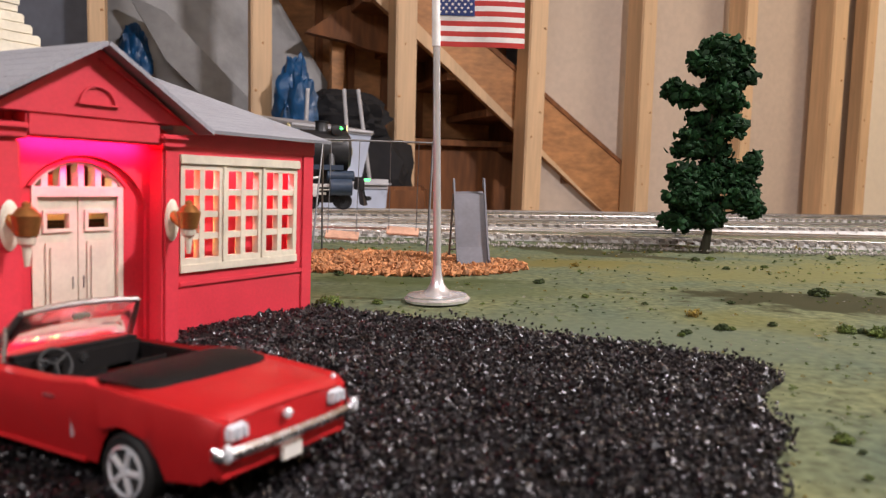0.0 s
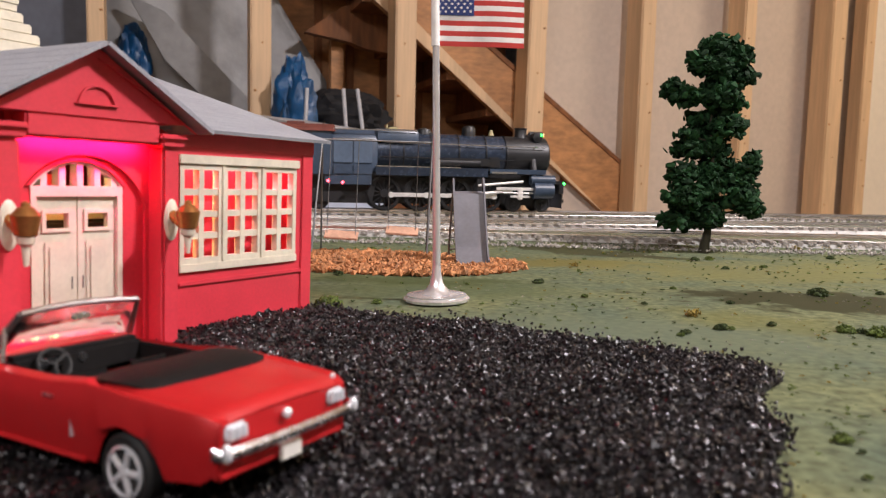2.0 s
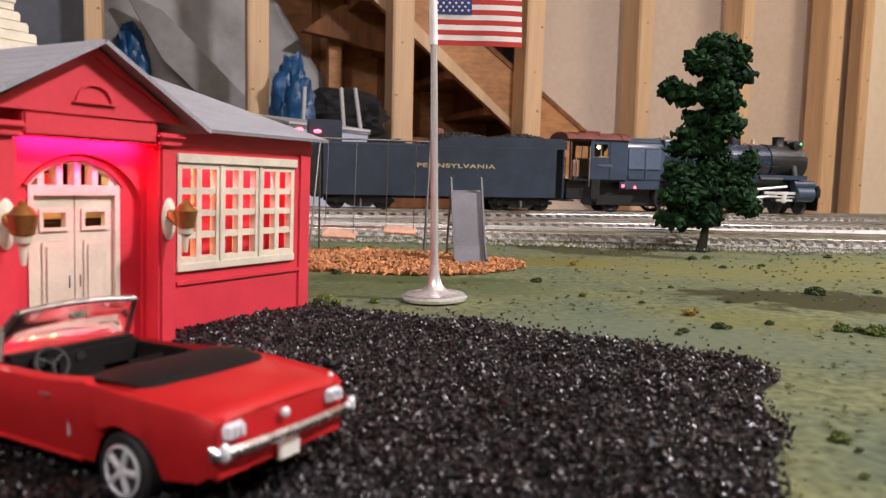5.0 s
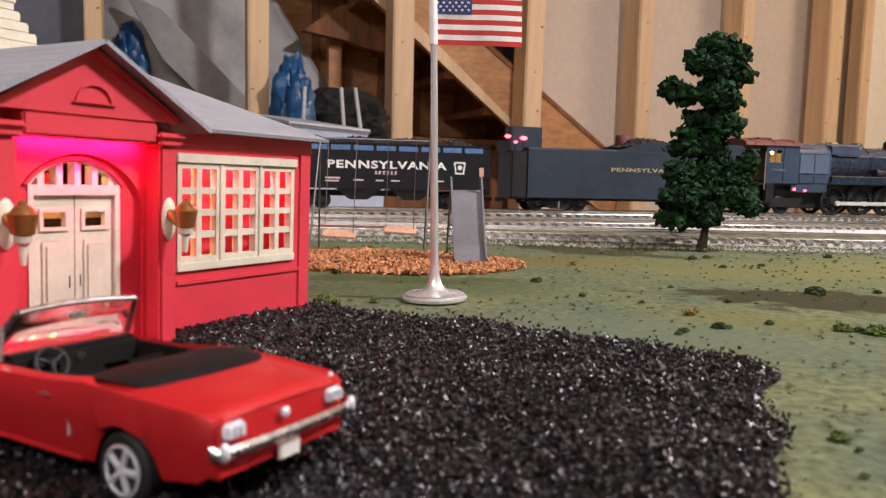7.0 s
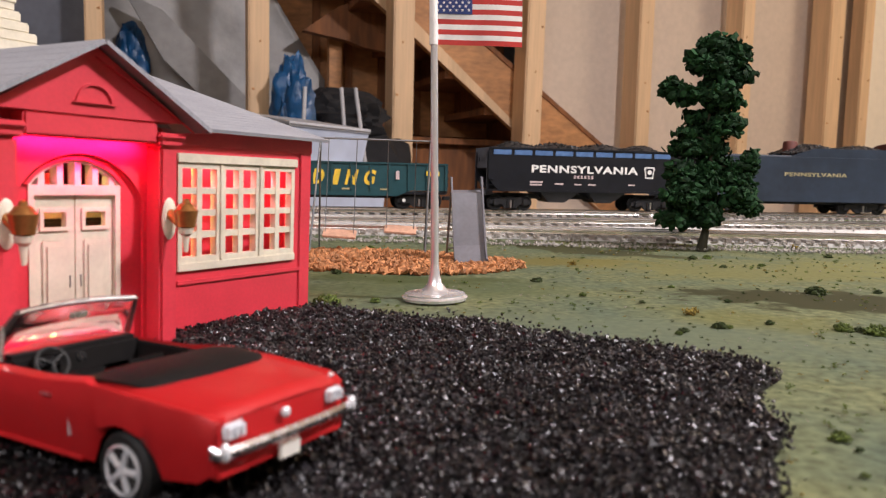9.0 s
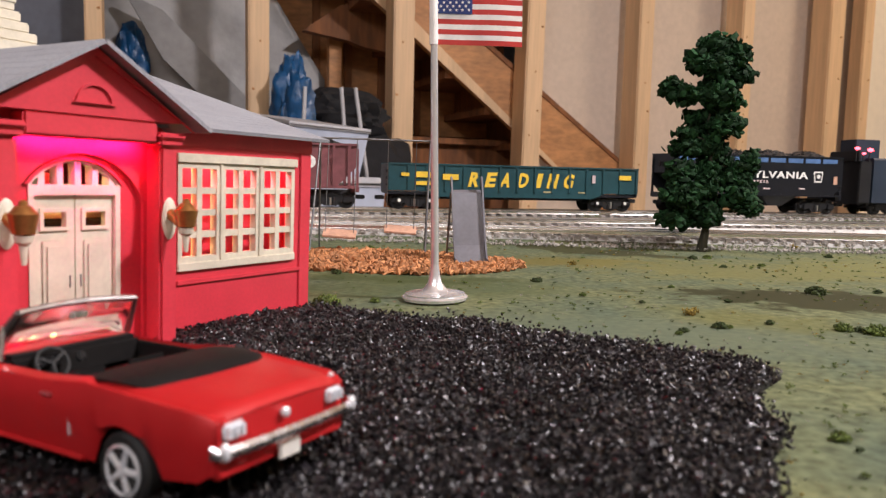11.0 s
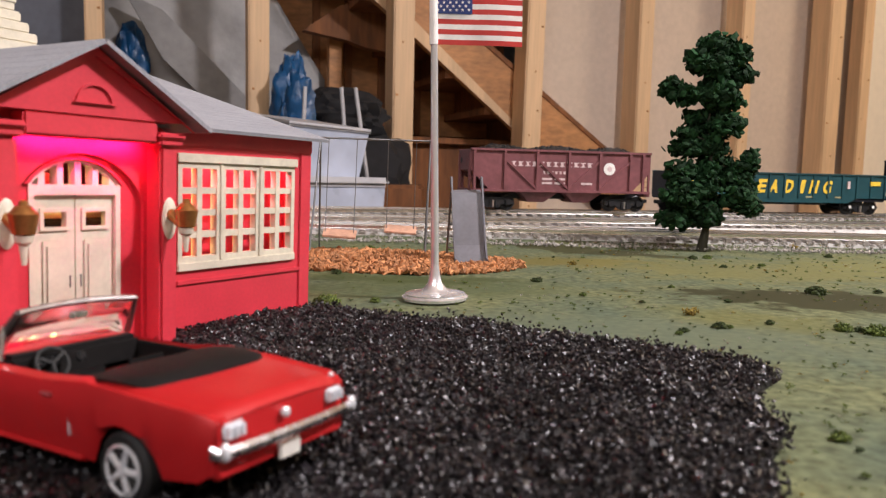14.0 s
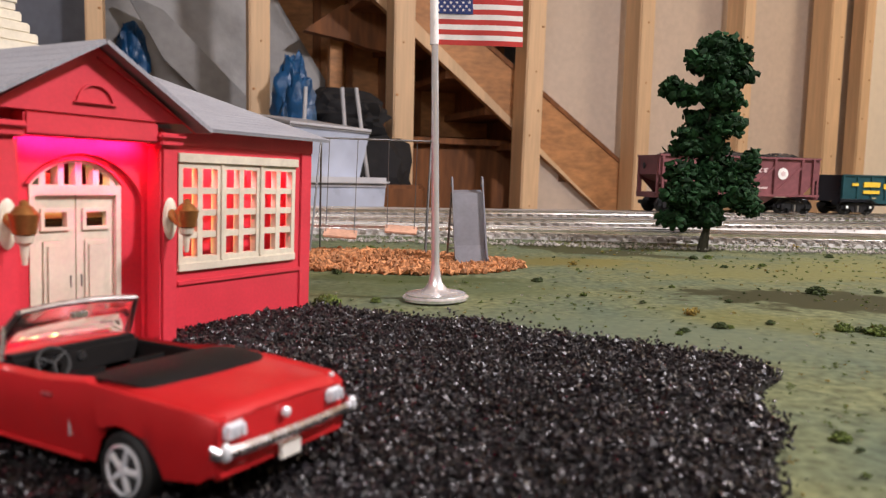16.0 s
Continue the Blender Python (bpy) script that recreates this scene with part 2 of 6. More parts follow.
def box(lo, hi, bevel=0.0, bm=None):
    own = bmesh.new()
    r = bmesh.ops.create_cube(own, size=1.0)
    lo, hi = Vector(lo), Vector(hi)
    for v in r["verts"]:
        v.co = Vector((lo[i] + (v.co[i] + 0.5) * (hi[i] - lo[i]) for i in range(3)))
    if bevel:
        bmesh.ops.bevel(own, geom=own.edges[:], offset=bevel, segments=2, affect="EDGES", clamp_overlap=True)
    return merge(bm, own)


def merge(bm, own, m=None):
    if m is not None:
        own.transform(m)
    if bm is None:
        return own
    me = bpy.data.meshes.new("tmp")
    own.to_mesh(me)
    own.free()
    bm.from_mesh(me)
    bpy.data.meshes.remove(me)
    return bm


def rod(a, b, r, r2=None, seg=12, bm=None):
    own = bmesh.new()
    a, b = Vector(a), Vector(b)
    bmesh.ops.create_cone(own, cap_ends=True, segments=seg, radius1=r, radius2=r if r2 is None else r2, depth=(b - a).length)
    turn = (b - a).to_track_quat("Z", "Y").to_matrix().to_4x4()
    return merge(bm, own, Matrix.Translation((a + b) / 2) @ turn)


def ball(c, r, scale=(1, 1, 1), bm=None, u=12, v=8):
    own = bmesh.new()
    bmesh.ops.create_uvsphere(own, u_segments=u, v_segments=v, radius=r)
    return merge(bm, own, Matrix.Translation(c) @ Matrix.Diagonal((*scale, 1)))


def lathe(profile, seg=24, axis="Z", bm=None, m=None, ring=False):
    own = bmesh.new()
    rings = []
    for r, z in profile:
        rings.append([own.verts.new((r * math.cos(k * math.tau / seg), r * math.sin(k * math.tau / seg), z)) for k in range(seg)])
    for a, b in zip(rings, rings[1:]):
        for k in range(seg):
            own.faces.new((a[k], a[(k + 1) % seg], b[(k + 1) % seg], b[k]))
    if not ring:
        own.faces.new(rings[0][::-1])
        own.faces.new(rings[-1])
    t = {"Z": Matrix.Identity(4), "X": pose(0, 0, 0, 0, 90, 0), "Y": pose(0, 0, 0, -90, 0, 0)}[axis]
    return merge(bm, own, (m or Matrix.Identity(4)) @ t)


def prism(outline, a, b, axis="Y", bm=None):
    """A closed outline in a plane, drawn out between a and b along the axis."""
    own = bmesh.new()

    def place(p, q):
        return {"Y": (p[0], q, p[1]), "X": (q, p[0], p[1]), "Z": (p[0], p[1], q)}[axis]
    f = [own.verts.new(place(p, a)) for p in outline]
    g = [own.verts.new(place(p, b)) for p in outline]
    own.faces.new(f), own.faces.new(g[::-1])
    for k in range(len(f)):
        own.faces.new((f[k], g[k], g[(k + 1) % len(f)], f[(k + 1) % len(f)]))
    return merge(bm, own)


def loft(rings, bm=None, closed=True, caps=True):
    own = bmesh.new()
    vs = [[own.verts.new(p) for p in r] for r in rings]
    n = len(rings[0])
    for a, b in zip(vs, vs[1:]):
        for k in range(n if closed else n - 1):
            own.faces.new((a[k], a[(k + 1) % n], b[(k + 1) % n], b[k]))
    if caps:
        own.faces.new(vs[0]), own.faces.new(vs[-1][::-1])
    return merge(bm, own)


ICO = np.array([(0, 0, 1), (0.89, 0, 0.45), (0.28, 0.85, 0.45), (-0.72, 0.53, 0.45), (-0.72, -0.53, 0.45), (0.28, -0.85, 0.45),
                (0.72, 0.53, -0.45), (-0.28, 0.85, -0.45), (-0.89, 0, -0.45), (-0.28, -0.85, -0.45), (0.72, -0.53, -0.45), (0, 0, -1)])
ICOF = np.array([(0, k, k % 5 + 1) for k in range(1, 6)] + [(11, 6 + (k + 1) % 5, 6 + k) for k in range(5)]
                + [(k, 6 + (k - 1) % 5, k % 5 + 1) for k in range(1, 6)] + [(6 + (k - 1) % 5, 6 + k % 5, k % 5 + 1) for k in range(1, 6)])
OCT = np.array([(1, 0, 0), (0, 1, 0), (-1, 0, 0), (0, -1, 0), (0, 0, 1), (0, 0, -1)], float)
OCTF = np.array([(0, 1, 4), (1, 2, 4), (2, 3, 4), (3, 0, 4), (1, 0, 5), (2, 1, 5), (3, 2, 5), (0, 3, 5)])


def chunk_mesh(name, points, sizes, flat=0.6, rough=0.3, seed=1, fine=False):
    """Many broken grains in one mesh."""
    rng = np.random.default_rng(seed)
    base, faces = (ICO, ICOF) if fine else (OCT, OCTF)
    n, k = len(points), len(base)
    q = rng.normal(size=(n, 4))
    q /= np.linalg.norm(q, axis=1)[:, None]
    w, x, y, z = q.T
    R = np.stack([np.stack([1 - 2 * (y * y + z * z), 2 * (x * y - z * w), 2 * (x * z + y * w)], 1),
                  np.stack([2 * (x * y + z * w), 1 - 2 * (x * x + z * z), 2 * (y * z - x * w)], 1),
                  np.stack([2 * (x * z - y * w), 2 * (y * z + x * w), 1 - 2 * (x * x + y * y)], 1)], 1)
    s = np.stack([np.ones(n), rng.uniform(flat, 1, n), rng.uniform(flat * 0.7, 0.9, n)], 1) * np.asarray(sizes)[:, None]
    v = base[None] * (1 + rng.uniform(-rough, rough, (n, k, 1))) * s[:, None]
    v = np.einsum("nij,nkj->nki", R, v) + np.asarray(points)[:, None]
    f = (faces[None] + (np.arange(n) * k)[:, None, None]).reshape(-1, 3)
    me = bpy.data.meshes.new(name)
    me.from_pydata(v.reshape(-1, 3).tolist(), [], f.tolist())
    me.update()
    return me


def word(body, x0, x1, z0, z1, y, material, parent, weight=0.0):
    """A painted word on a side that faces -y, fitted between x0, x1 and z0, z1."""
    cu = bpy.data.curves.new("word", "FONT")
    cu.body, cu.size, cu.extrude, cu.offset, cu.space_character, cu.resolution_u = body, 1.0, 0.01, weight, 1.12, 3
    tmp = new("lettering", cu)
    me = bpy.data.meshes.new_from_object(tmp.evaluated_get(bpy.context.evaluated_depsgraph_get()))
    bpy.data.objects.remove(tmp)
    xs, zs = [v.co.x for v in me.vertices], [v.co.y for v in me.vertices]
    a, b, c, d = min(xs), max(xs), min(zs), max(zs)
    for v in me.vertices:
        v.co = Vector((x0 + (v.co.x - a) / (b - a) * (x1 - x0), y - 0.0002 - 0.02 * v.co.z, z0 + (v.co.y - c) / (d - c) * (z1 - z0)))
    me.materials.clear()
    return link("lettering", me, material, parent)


def lettering(name, x0, x1, z0, z1, y, count, material, parent, gaps=(), lean=0.0):
    """A word as plain blocks of its letters' size, raised on a side that faces -y."""
    step = (x1 - x0) / count
    for k in range(count):
        if k in gaps:
            continue
        a, b = x0 + (k + 0.12) * step, x0 + (k + 0.82) * step
        s, t = (b - a) * 0.3, (z1 - z0) * 0.18
        o = lean * (z1 - z0)
        shape = [(a, z0), (b, z0), (b, z0 + t), (b - s + o * 0.2, z0 + t), (b - s + o * 0.8, z1 - t), (b + o, z1 - t), (b + o, z1), (a + o, z1), (a + o, z1 - t),
                 (a + s * (0.4 if k % 2 else 1) + o * 0.8, z1 - t), (a + s * (0.4 if k % 2 else 1) + o * 0.2, z0 + t), (a, z0 + t)]
        part(name, prism(shape, y - 0.0004, y + 0.0002), material, parent)


# ---- the layout table and the basement ----
def track_line(x):
    return 0.8193 + 0.2217 * (x - 0.0435)


def ground_height(x, y):
    rise = min(max((y - 0.56) / 0.1, 0), 1)
    rise = rise * rise * (3 - 2 * rise) * 0.006
    back = min(max((y - (track_line(x) - 0.11)) / 0.05, 0), 1) * 0.006
    return rise + back + 0.0012 * (noise.noise((x * 16, y * 16, 0)) - 0.1) * min(1, abs(y) * 3)


def ground_sheet():
    bm = bmesh.new()
    nx, ny = 200, 120
    grid = []
    for j in range(ny + 1):
        row = []
        for i in range(nx + 1):
            x = -1.95 + 3.95 * i / nx
            y = -0.35 + (track_line(x) + 0.075 + 0.35) * j / ny
            row.append(bm.verts.new((x, y, ground_height(x, y))))
        grid.append(row)
    for j in range(ny):
        for i in range(nx):
            bm.faces.new((grid[j][i], grid[j][i + 1], grid[j + 1][i + 1], grid[j + 1][i]))
    return tagged(part("ground", bm, M_GROUND, smooth=True), "sage green painted scenery base with ragged dark and olive patches", "ground", kind="structure")


def table():
    outline = [(-1.95, -0.35), (2.0, -0.35), (2.0, track_line(2.0) + 0.074), (-1.95, track_line(-1.95) + 0.074)]
    t = thing("layout_table", pose(0, 0, 0), "plywood layout table with square pine legs", "table")
    part("tabletop", prism(outline, -0.03, -0.006, "Z"), M_PINE, t)
    for x in (-1.85, 0.0, 1.9):
        for y in (-0.3, track_line(x)):
            part("leg", box((x - 0.04, y - 0.04, -0.9), (x + 0.04, y + 0.04, -0.03), 0.004), M_PINE, t)


WALL = Matrix.Translation((-0.878, 1.865, 0)) @ pose(0, 0, 0, 0, 0, 20.04)   # x along the stud wall, y behind it


def room():
    tagged(part("floor", box((-3, -2.2, -0.95), (3.4, 4.6, -0.9)), M_CONCRETE), "grey concrete basement floor", "floor", kind="structure")
    tagged(part("ceiling", box((-3, -2.2, 1.4), (3.4, 4.6, 1.45)), M_PINE), "bare wooden basement ceiling", "ceiling", kind="structure")
    for name, lo, hi in (("wall_south", (-3, -2.3, -0.95), (3.4, -2.2, 1.45)), ("wall_west", (-3.1, -2.2, -0.95), (-3, 4.6, 1.45)),
                         ("wall_east", (3.4, -2.2, -0.95), (3.5, 4.6, 1.45)), ("wall_north", (-3, 4.6, -0.95), (3.4, 4.7, 1.45))):
        tagged(part(name, box(lo, hi), M_CONCRETE if name != "wall_south" else M_PAINTWALL), "plain basement wall", "wall", kind="structure")
    # sheet of wall paper backing behind the studs, ending where the stairs begin
    tagged(part("wall_panel", prism([(1.285, -0.9), (2.64, -0.9), (2.64, 1.4), (1.285, 1.4)], 0.125, 0.137), M_DRYWALL, at=WALL),
           "beige paper back of a drywall sheet behind studs", "wall", kind="structure")
    tagged(part("wall_painted", box((2.6, 0.02, -0.9), (4.2, 0.032, 1.4)), M_PAINTWALL, at=WALL), "cream painted wall sheet in lamp light", "wall", kind="structure")
    tagged(part("wall_stairwell", box((0.3, 0.85, -0.9), (1.5, 0.87, 1.4)), M_SHADEWOOD, at=WALL), "shaded wooden wall behind the stairs", "wall", kind="structure")


def stud(x, width=0.04, tilt=0.0, deep=0.089):
    bm = box((-width / 2, 0, -0.9), (width / 2, deep, 1.395), 0.004)
    post = part("wall_stud", bm, M_PINE, at=WALL @ pose(x, 0, 0, 0, tilt, 0))
    tagged(post, "knotty pale pine wall stud", "stud", "studs of the wall")
    for k in range(5):
        z = 0.02 + 0.13 * k + random.uniform(-0.05, 0.05)
        part("knot", rod((random.uniform(-0.4, 0.4) * width, -0.0006, z), (0, 0.01, z), 0.0032, seg=10), M_OSB, post)
    return post


def stairs():
    t = thing("staircase", WALL, "raw wooden basement stairs seen from beneath", "stairs")
    # the near stringer, a broad plank running down to the right
    part("stringer", prism([(0.62, 0.79), (0.62, 0.655), (1.535, -0.05), (1.625, -0.05), (1.625, 0.09)], 0.095, 0.122), M_OSB, t, "orange-toned sawn stringer plank")
    part("edge_strip", prism([(0.62, 0.81), (0.62, 0.79), (1.625, 0.09), (1.625, 0.105)], 0.09, 0.123), M_SHADEWOOD, t)
    part("stringer", prism([(0.62, 0.72), (0.62, 0.655), (1.45, 0.012), (1.535, -0.05)], 0.0915, 0.0945), M_PINE, t, "pale lower edge of the stringer")
    part("stringer", prism([(0.5, 0.79), (0.5, 0.655), (1.535, -0.05), (1.625, 0.09)], 0.75, 0.78), M_SHADEWOOD, t)
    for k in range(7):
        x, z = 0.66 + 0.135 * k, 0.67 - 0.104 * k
        part("tread", box((x - 0.09, 0.125, z), (x + 0.1, 0.75, z + 0.022)), M_SHADEWOOD, t)
        part("riser", box((x + 0.085, 0.125, z - 0.1), (x + 0.1, 0.75, z)), M_SHADEWOOD, t)
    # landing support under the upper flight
    part("landing", prism([(0.565, 0.494), (0.679, 0.579), (0.86, 0.64), (0.86, 0.445), (0.753, 0.458), (0.70, 0.475)], 0.28, 0.32), M_SHADEWOOD, t)
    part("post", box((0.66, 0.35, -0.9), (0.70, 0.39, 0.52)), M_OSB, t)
    part("shelf", box((0.75, 0.3, 0.165), (1.5, 0.6, 0.185)), M_SHADEWOOD, t)
    part("back_board", box((0.72, 0.34, -0.9), (1.6, 0.36, 0.165)), M_SHADEWOOD, t)
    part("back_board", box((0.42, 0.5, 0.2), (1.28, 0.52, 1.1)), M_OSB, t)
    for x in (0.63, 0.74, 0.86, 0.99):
        part("back_batten", box((x, 0.485, 0.2), (x + 0.025, 0.5, 0.9)), M_SHADEWOOD, t)


def crumple(c, size, seed, bm=None):
    own = bmesh.new()
    bmesh.ops.create_icosphere(own, subdivisions=4, radius=1)
    for v in own.verts:
        n = noise.fractal(v.co * 2.2 + Vector((seed, 0, 0)), 0.6, 2.2, 4)
        v.co = v.co * (1 + (0.28 if seed < 10 else 0.16) * n)
        v.co = Vector((v.co.x * size[0], v.co.y * size[1], v.co.z * size[2])) + Vector(c)
    return merge(bm, own)


def storage_bin(m, w, d, h):
    t = thing("storage_bin", m, "translucent grey plastic storage bin with lid", "storage bin", "bins under the stairs")
    part("body", loft([[(-w * .46, -d * .46, 0), (w * .46, -d * .46, 0), (w * .46, d * .46, 0), (-w * .46, d * .46, 0)],
                       [(-w * .5, -d * .5, h * .92), (w * .5, -d * .5, h * .92), (w * .5, d * .5, h * .92), (-w * .5, d * .5, h * .92)]]), M_BIN, t)
    part("lid", box((-w * .53, -d * .53, h * .92), (w * .53, d * .53, h), 0.008), M_BINLID, t, "pale grey snap lid")
    return t


def clutter():
    storage_bin(pose(-0.335, 1.66, -0.2, 0, 0, 34), 0.25, 0.38, 0.25)
    storage_bin(pose(-0.335, 1.64, 0.058, 7, 2, 40), 0.19, 0.28, 0.115)
    tagged(part("blue_bag", crumple((-0.95, 2.26, 0.37), (0.048, 0.04, 0.115), 3), M_TARP, smooth=True), "crumpled glossy blue plastic bag hung up", "bag")
    tagged(part("blue_bag", crumple((-0.405, 1.98, 0.22), (0.055, 0.05, 0.14), 8), M_TARP, smooth=True), "crumpled blue plastic bag beside the bins", "bag")
    # added dark heaps stand in for black chair shapes and dark wood
    tagged(part("dark_heap", crumple((-0.30, 2.06, 0.215), (0.13, 0.08, 0.07), 2.7), M_DARK, smooth=True), "dark heap standing in for black chair shapes", "coat")
    tagged(part("dark_heap", crumple((-0.3, 2.1, 0.05), (0.2, 0.1, 0.16), 17), M_DARK, smooth=True), "dark heap standing in for dark wood and chair", "cloth")
    tagged(part("support_slab", box((-0.75, 1.45, -0.9), (-0.14, 1.83, -0.2), 0.01), M_SHADEWOOD), "low wooden platform under the bins", "platform")
    tagged(part("storage_shelf", box((-1.7, 2.0, -0.9), (-0.06, 2.32, 0.03), 0.01), M_SHADEWOOD), "storage shelf in shade-darkened wood behind the studs", "shelf")
    chair = thing("folding_chair", pose(-0.26, 1.86, 0), "folded chair with white metal legs", "chair")
    for x, l in ((-0.09, -0.02), (0.0, 0.03), (0.035, 0.055)):
        part("leg", rod((x, 0, 0.27), (x + l * 0.6, 0.01, 0.03), 0.005), M_BINLID, chair)
    # poly sheet hanging behind the left studs, and a sloping duct edge on it
    bm = bmesh.new()
    grid = [[bm.verts.new((-0.7 + (1.36 - 0.30 * min(max((j - 33) / 12, 0), 1)) * i / 60, 0.42 + 0.03 * noise.noise((i * 0.12, j * 0.1, 0)), -0.9 + 2.3 * j / 60)) for i in range(61)] for j in range(61)]
    for j in range(60):
        for i in range(60):
            bm.faces.new((grid[j][i], grid[j][i + 1], grid[j + 1][i + 1], grid[j + 1][i]))
    sheet = part("plastic_sheet", bm, M_PLASTICSHEET, at=WALL, smooth=True)
    mod = sheet.modifiers.new("thick", "SOLIDIFY")
    mod.thickness = 0.003
    tagged(sheet, "dusty grey plastic sheet over the wall", "plastic sheet")
    tagged(part("slanted_board", prism([(0.06, 0.56), (0.16, 0.52), (0.47, 0.21), (0.40, 0.15), (0.16, 0.38)], 0.3, 0.32), M_CONCRETE, at=WALL), "grey slanted board leaning behind the studs", "board")
    tagged(part("dark_cabinet", box((-0.45, 0.12, -0.9), (-0.02, 0.3, 1.0), 0.01), M_STEELBLUE, at=WALL), "grey-blue tall cabinet behind the studs", "cabinet")
    tag = thing("paper_tag", pose(-1.185, 2.05, 0.47), "small pale hanging paper tag", "tag")
    part("sheet", prism([(-0.03, -0.05), (0.035, -0.045), (0.02, 0.03), (-0.02, 0.035)], 0, 0.002), M_BIN, tag)


ground_sheet()
table()
room()
for x, w, tilt in ((-0.38, 0.04, 0), (0.002, 0.04, 0), (0.402, 0.055, 0), (0.805, 0.062, 0), (1.215, 0.06, 0.8), (1.615, 0.055, 0), (2.02, 0.05, 0), (2.415, 0.07, 0)):
    stud(x, w, tilt)
stud(2.565, 0.05, 0, 0.06)
stairs()
clutter()

# ---- the red town hall ----
HALL = Matrix.Translation((-0.0556, 0.3002, 0.004)) @ pose(0, 0, 0, 0, 1.0, 0) @ pose(0, 0, 0, 0, 0, 59.0)


def frame_grid(x0, x1, z0, z1, cols, rows, y0, y1, bar, rim):
    """Rim and muntin bars of one sash."""
    bm = box((x0, y0, z0), (x0 + rim, y1, z1))
    box((x1 - rim, y0, z0), (x1, y1, z1), 0, bm)
    box((x0 + rim, y0, z0), (x1 - rim, y1, z0 + rim), 0, bm)
    box((x0 + rim, y0, z1 - rim), (x1 - rim, y1, z1), 0, bm)
    w, h = x1 - x0 - 2 * rim, z1 - z0 - 2 * rim
    for k in range(1, cols):
        x = x0 + rim + w * k / cols
        box((x - bar / 2, y0 + 0.0002, z0 + rim), (x + bar / 2, y1, z1 - rim), 0, bm)
    for k in range(1, rows):
        z = z0 + rim + h * k / rows
        box((x0 + rim, y0 + 0.0004, z - bar / 2), (x1 - rim, y1 - 0.0002, z + bar / 2), 0, bm)
    return bm


def arch_points(x0, x1, z, rise, n=16):
    """A flat arch from x1 back to x0 above z."""
    c, h = (x0 + x1) / 2, (x1 - x0) / 2
    r = (h * h + rise * rise) / (2 * rise)
    a = math.asin(h / r)
    return [(c + r * math.sin(a - 2 * a * k / n), z + rise - r + r * math.cos(a - 2 * a * k / n)) for k in range(n + 1)]


def wall_lamp(parent, x, y, z):
    ob = new("wall_lamp")
    ob.parent = parent
    ob.matrix_basis = pose(x, y, z) @ Matrix.Scale(0.76, 4)
    part("back_plate", lathe([(0.0002, 0), (0.005, 0), (0.0056, 0.0008), (0.0045, 0.0018), (0.0002, 0.002)], 20, "Y", None,
                             Matrix.Diagonal((0.62, -1, 1.5, 1))), M_CREAM, ob, smooth=True)
    bm = rod((0, -0.001, 0.002), (0, -0.006, -0.001), 0.0022, 0.0016)
    rod((0, -0.005, -0.001), (0, -0.010, -0.0012), 0.0016, 0.0015, 12, bm)
    part("bracket", bm, M_BRONZE, ob, smooth=True)
    part("lantern", lathe([(0.0018, -0.003), (0.0034, -0.0026), (0.0043, 0.0022), (0.0046, 0.0038), (0.0037, 0.0046), (0.0025, 0.0062), (0.0015, 0.0066), (0.0013, 0.0078), (0.0003, 0.0084)],
                          18, "Z", None, Matrix.Translation((0, -0.0105, 0))), M_BRONZE, ob, smooth=True)
    part("finial", lathe([(0.0008, -0.0125), (0.0012, -0.009), (0.0015, -0.006), (0.0026, -0.0052), (0.003, -0.003)], 16, "Z", None, Matrix.Translation((0, -0.0105, 0))), M_CREAM, ob, smooth=True)


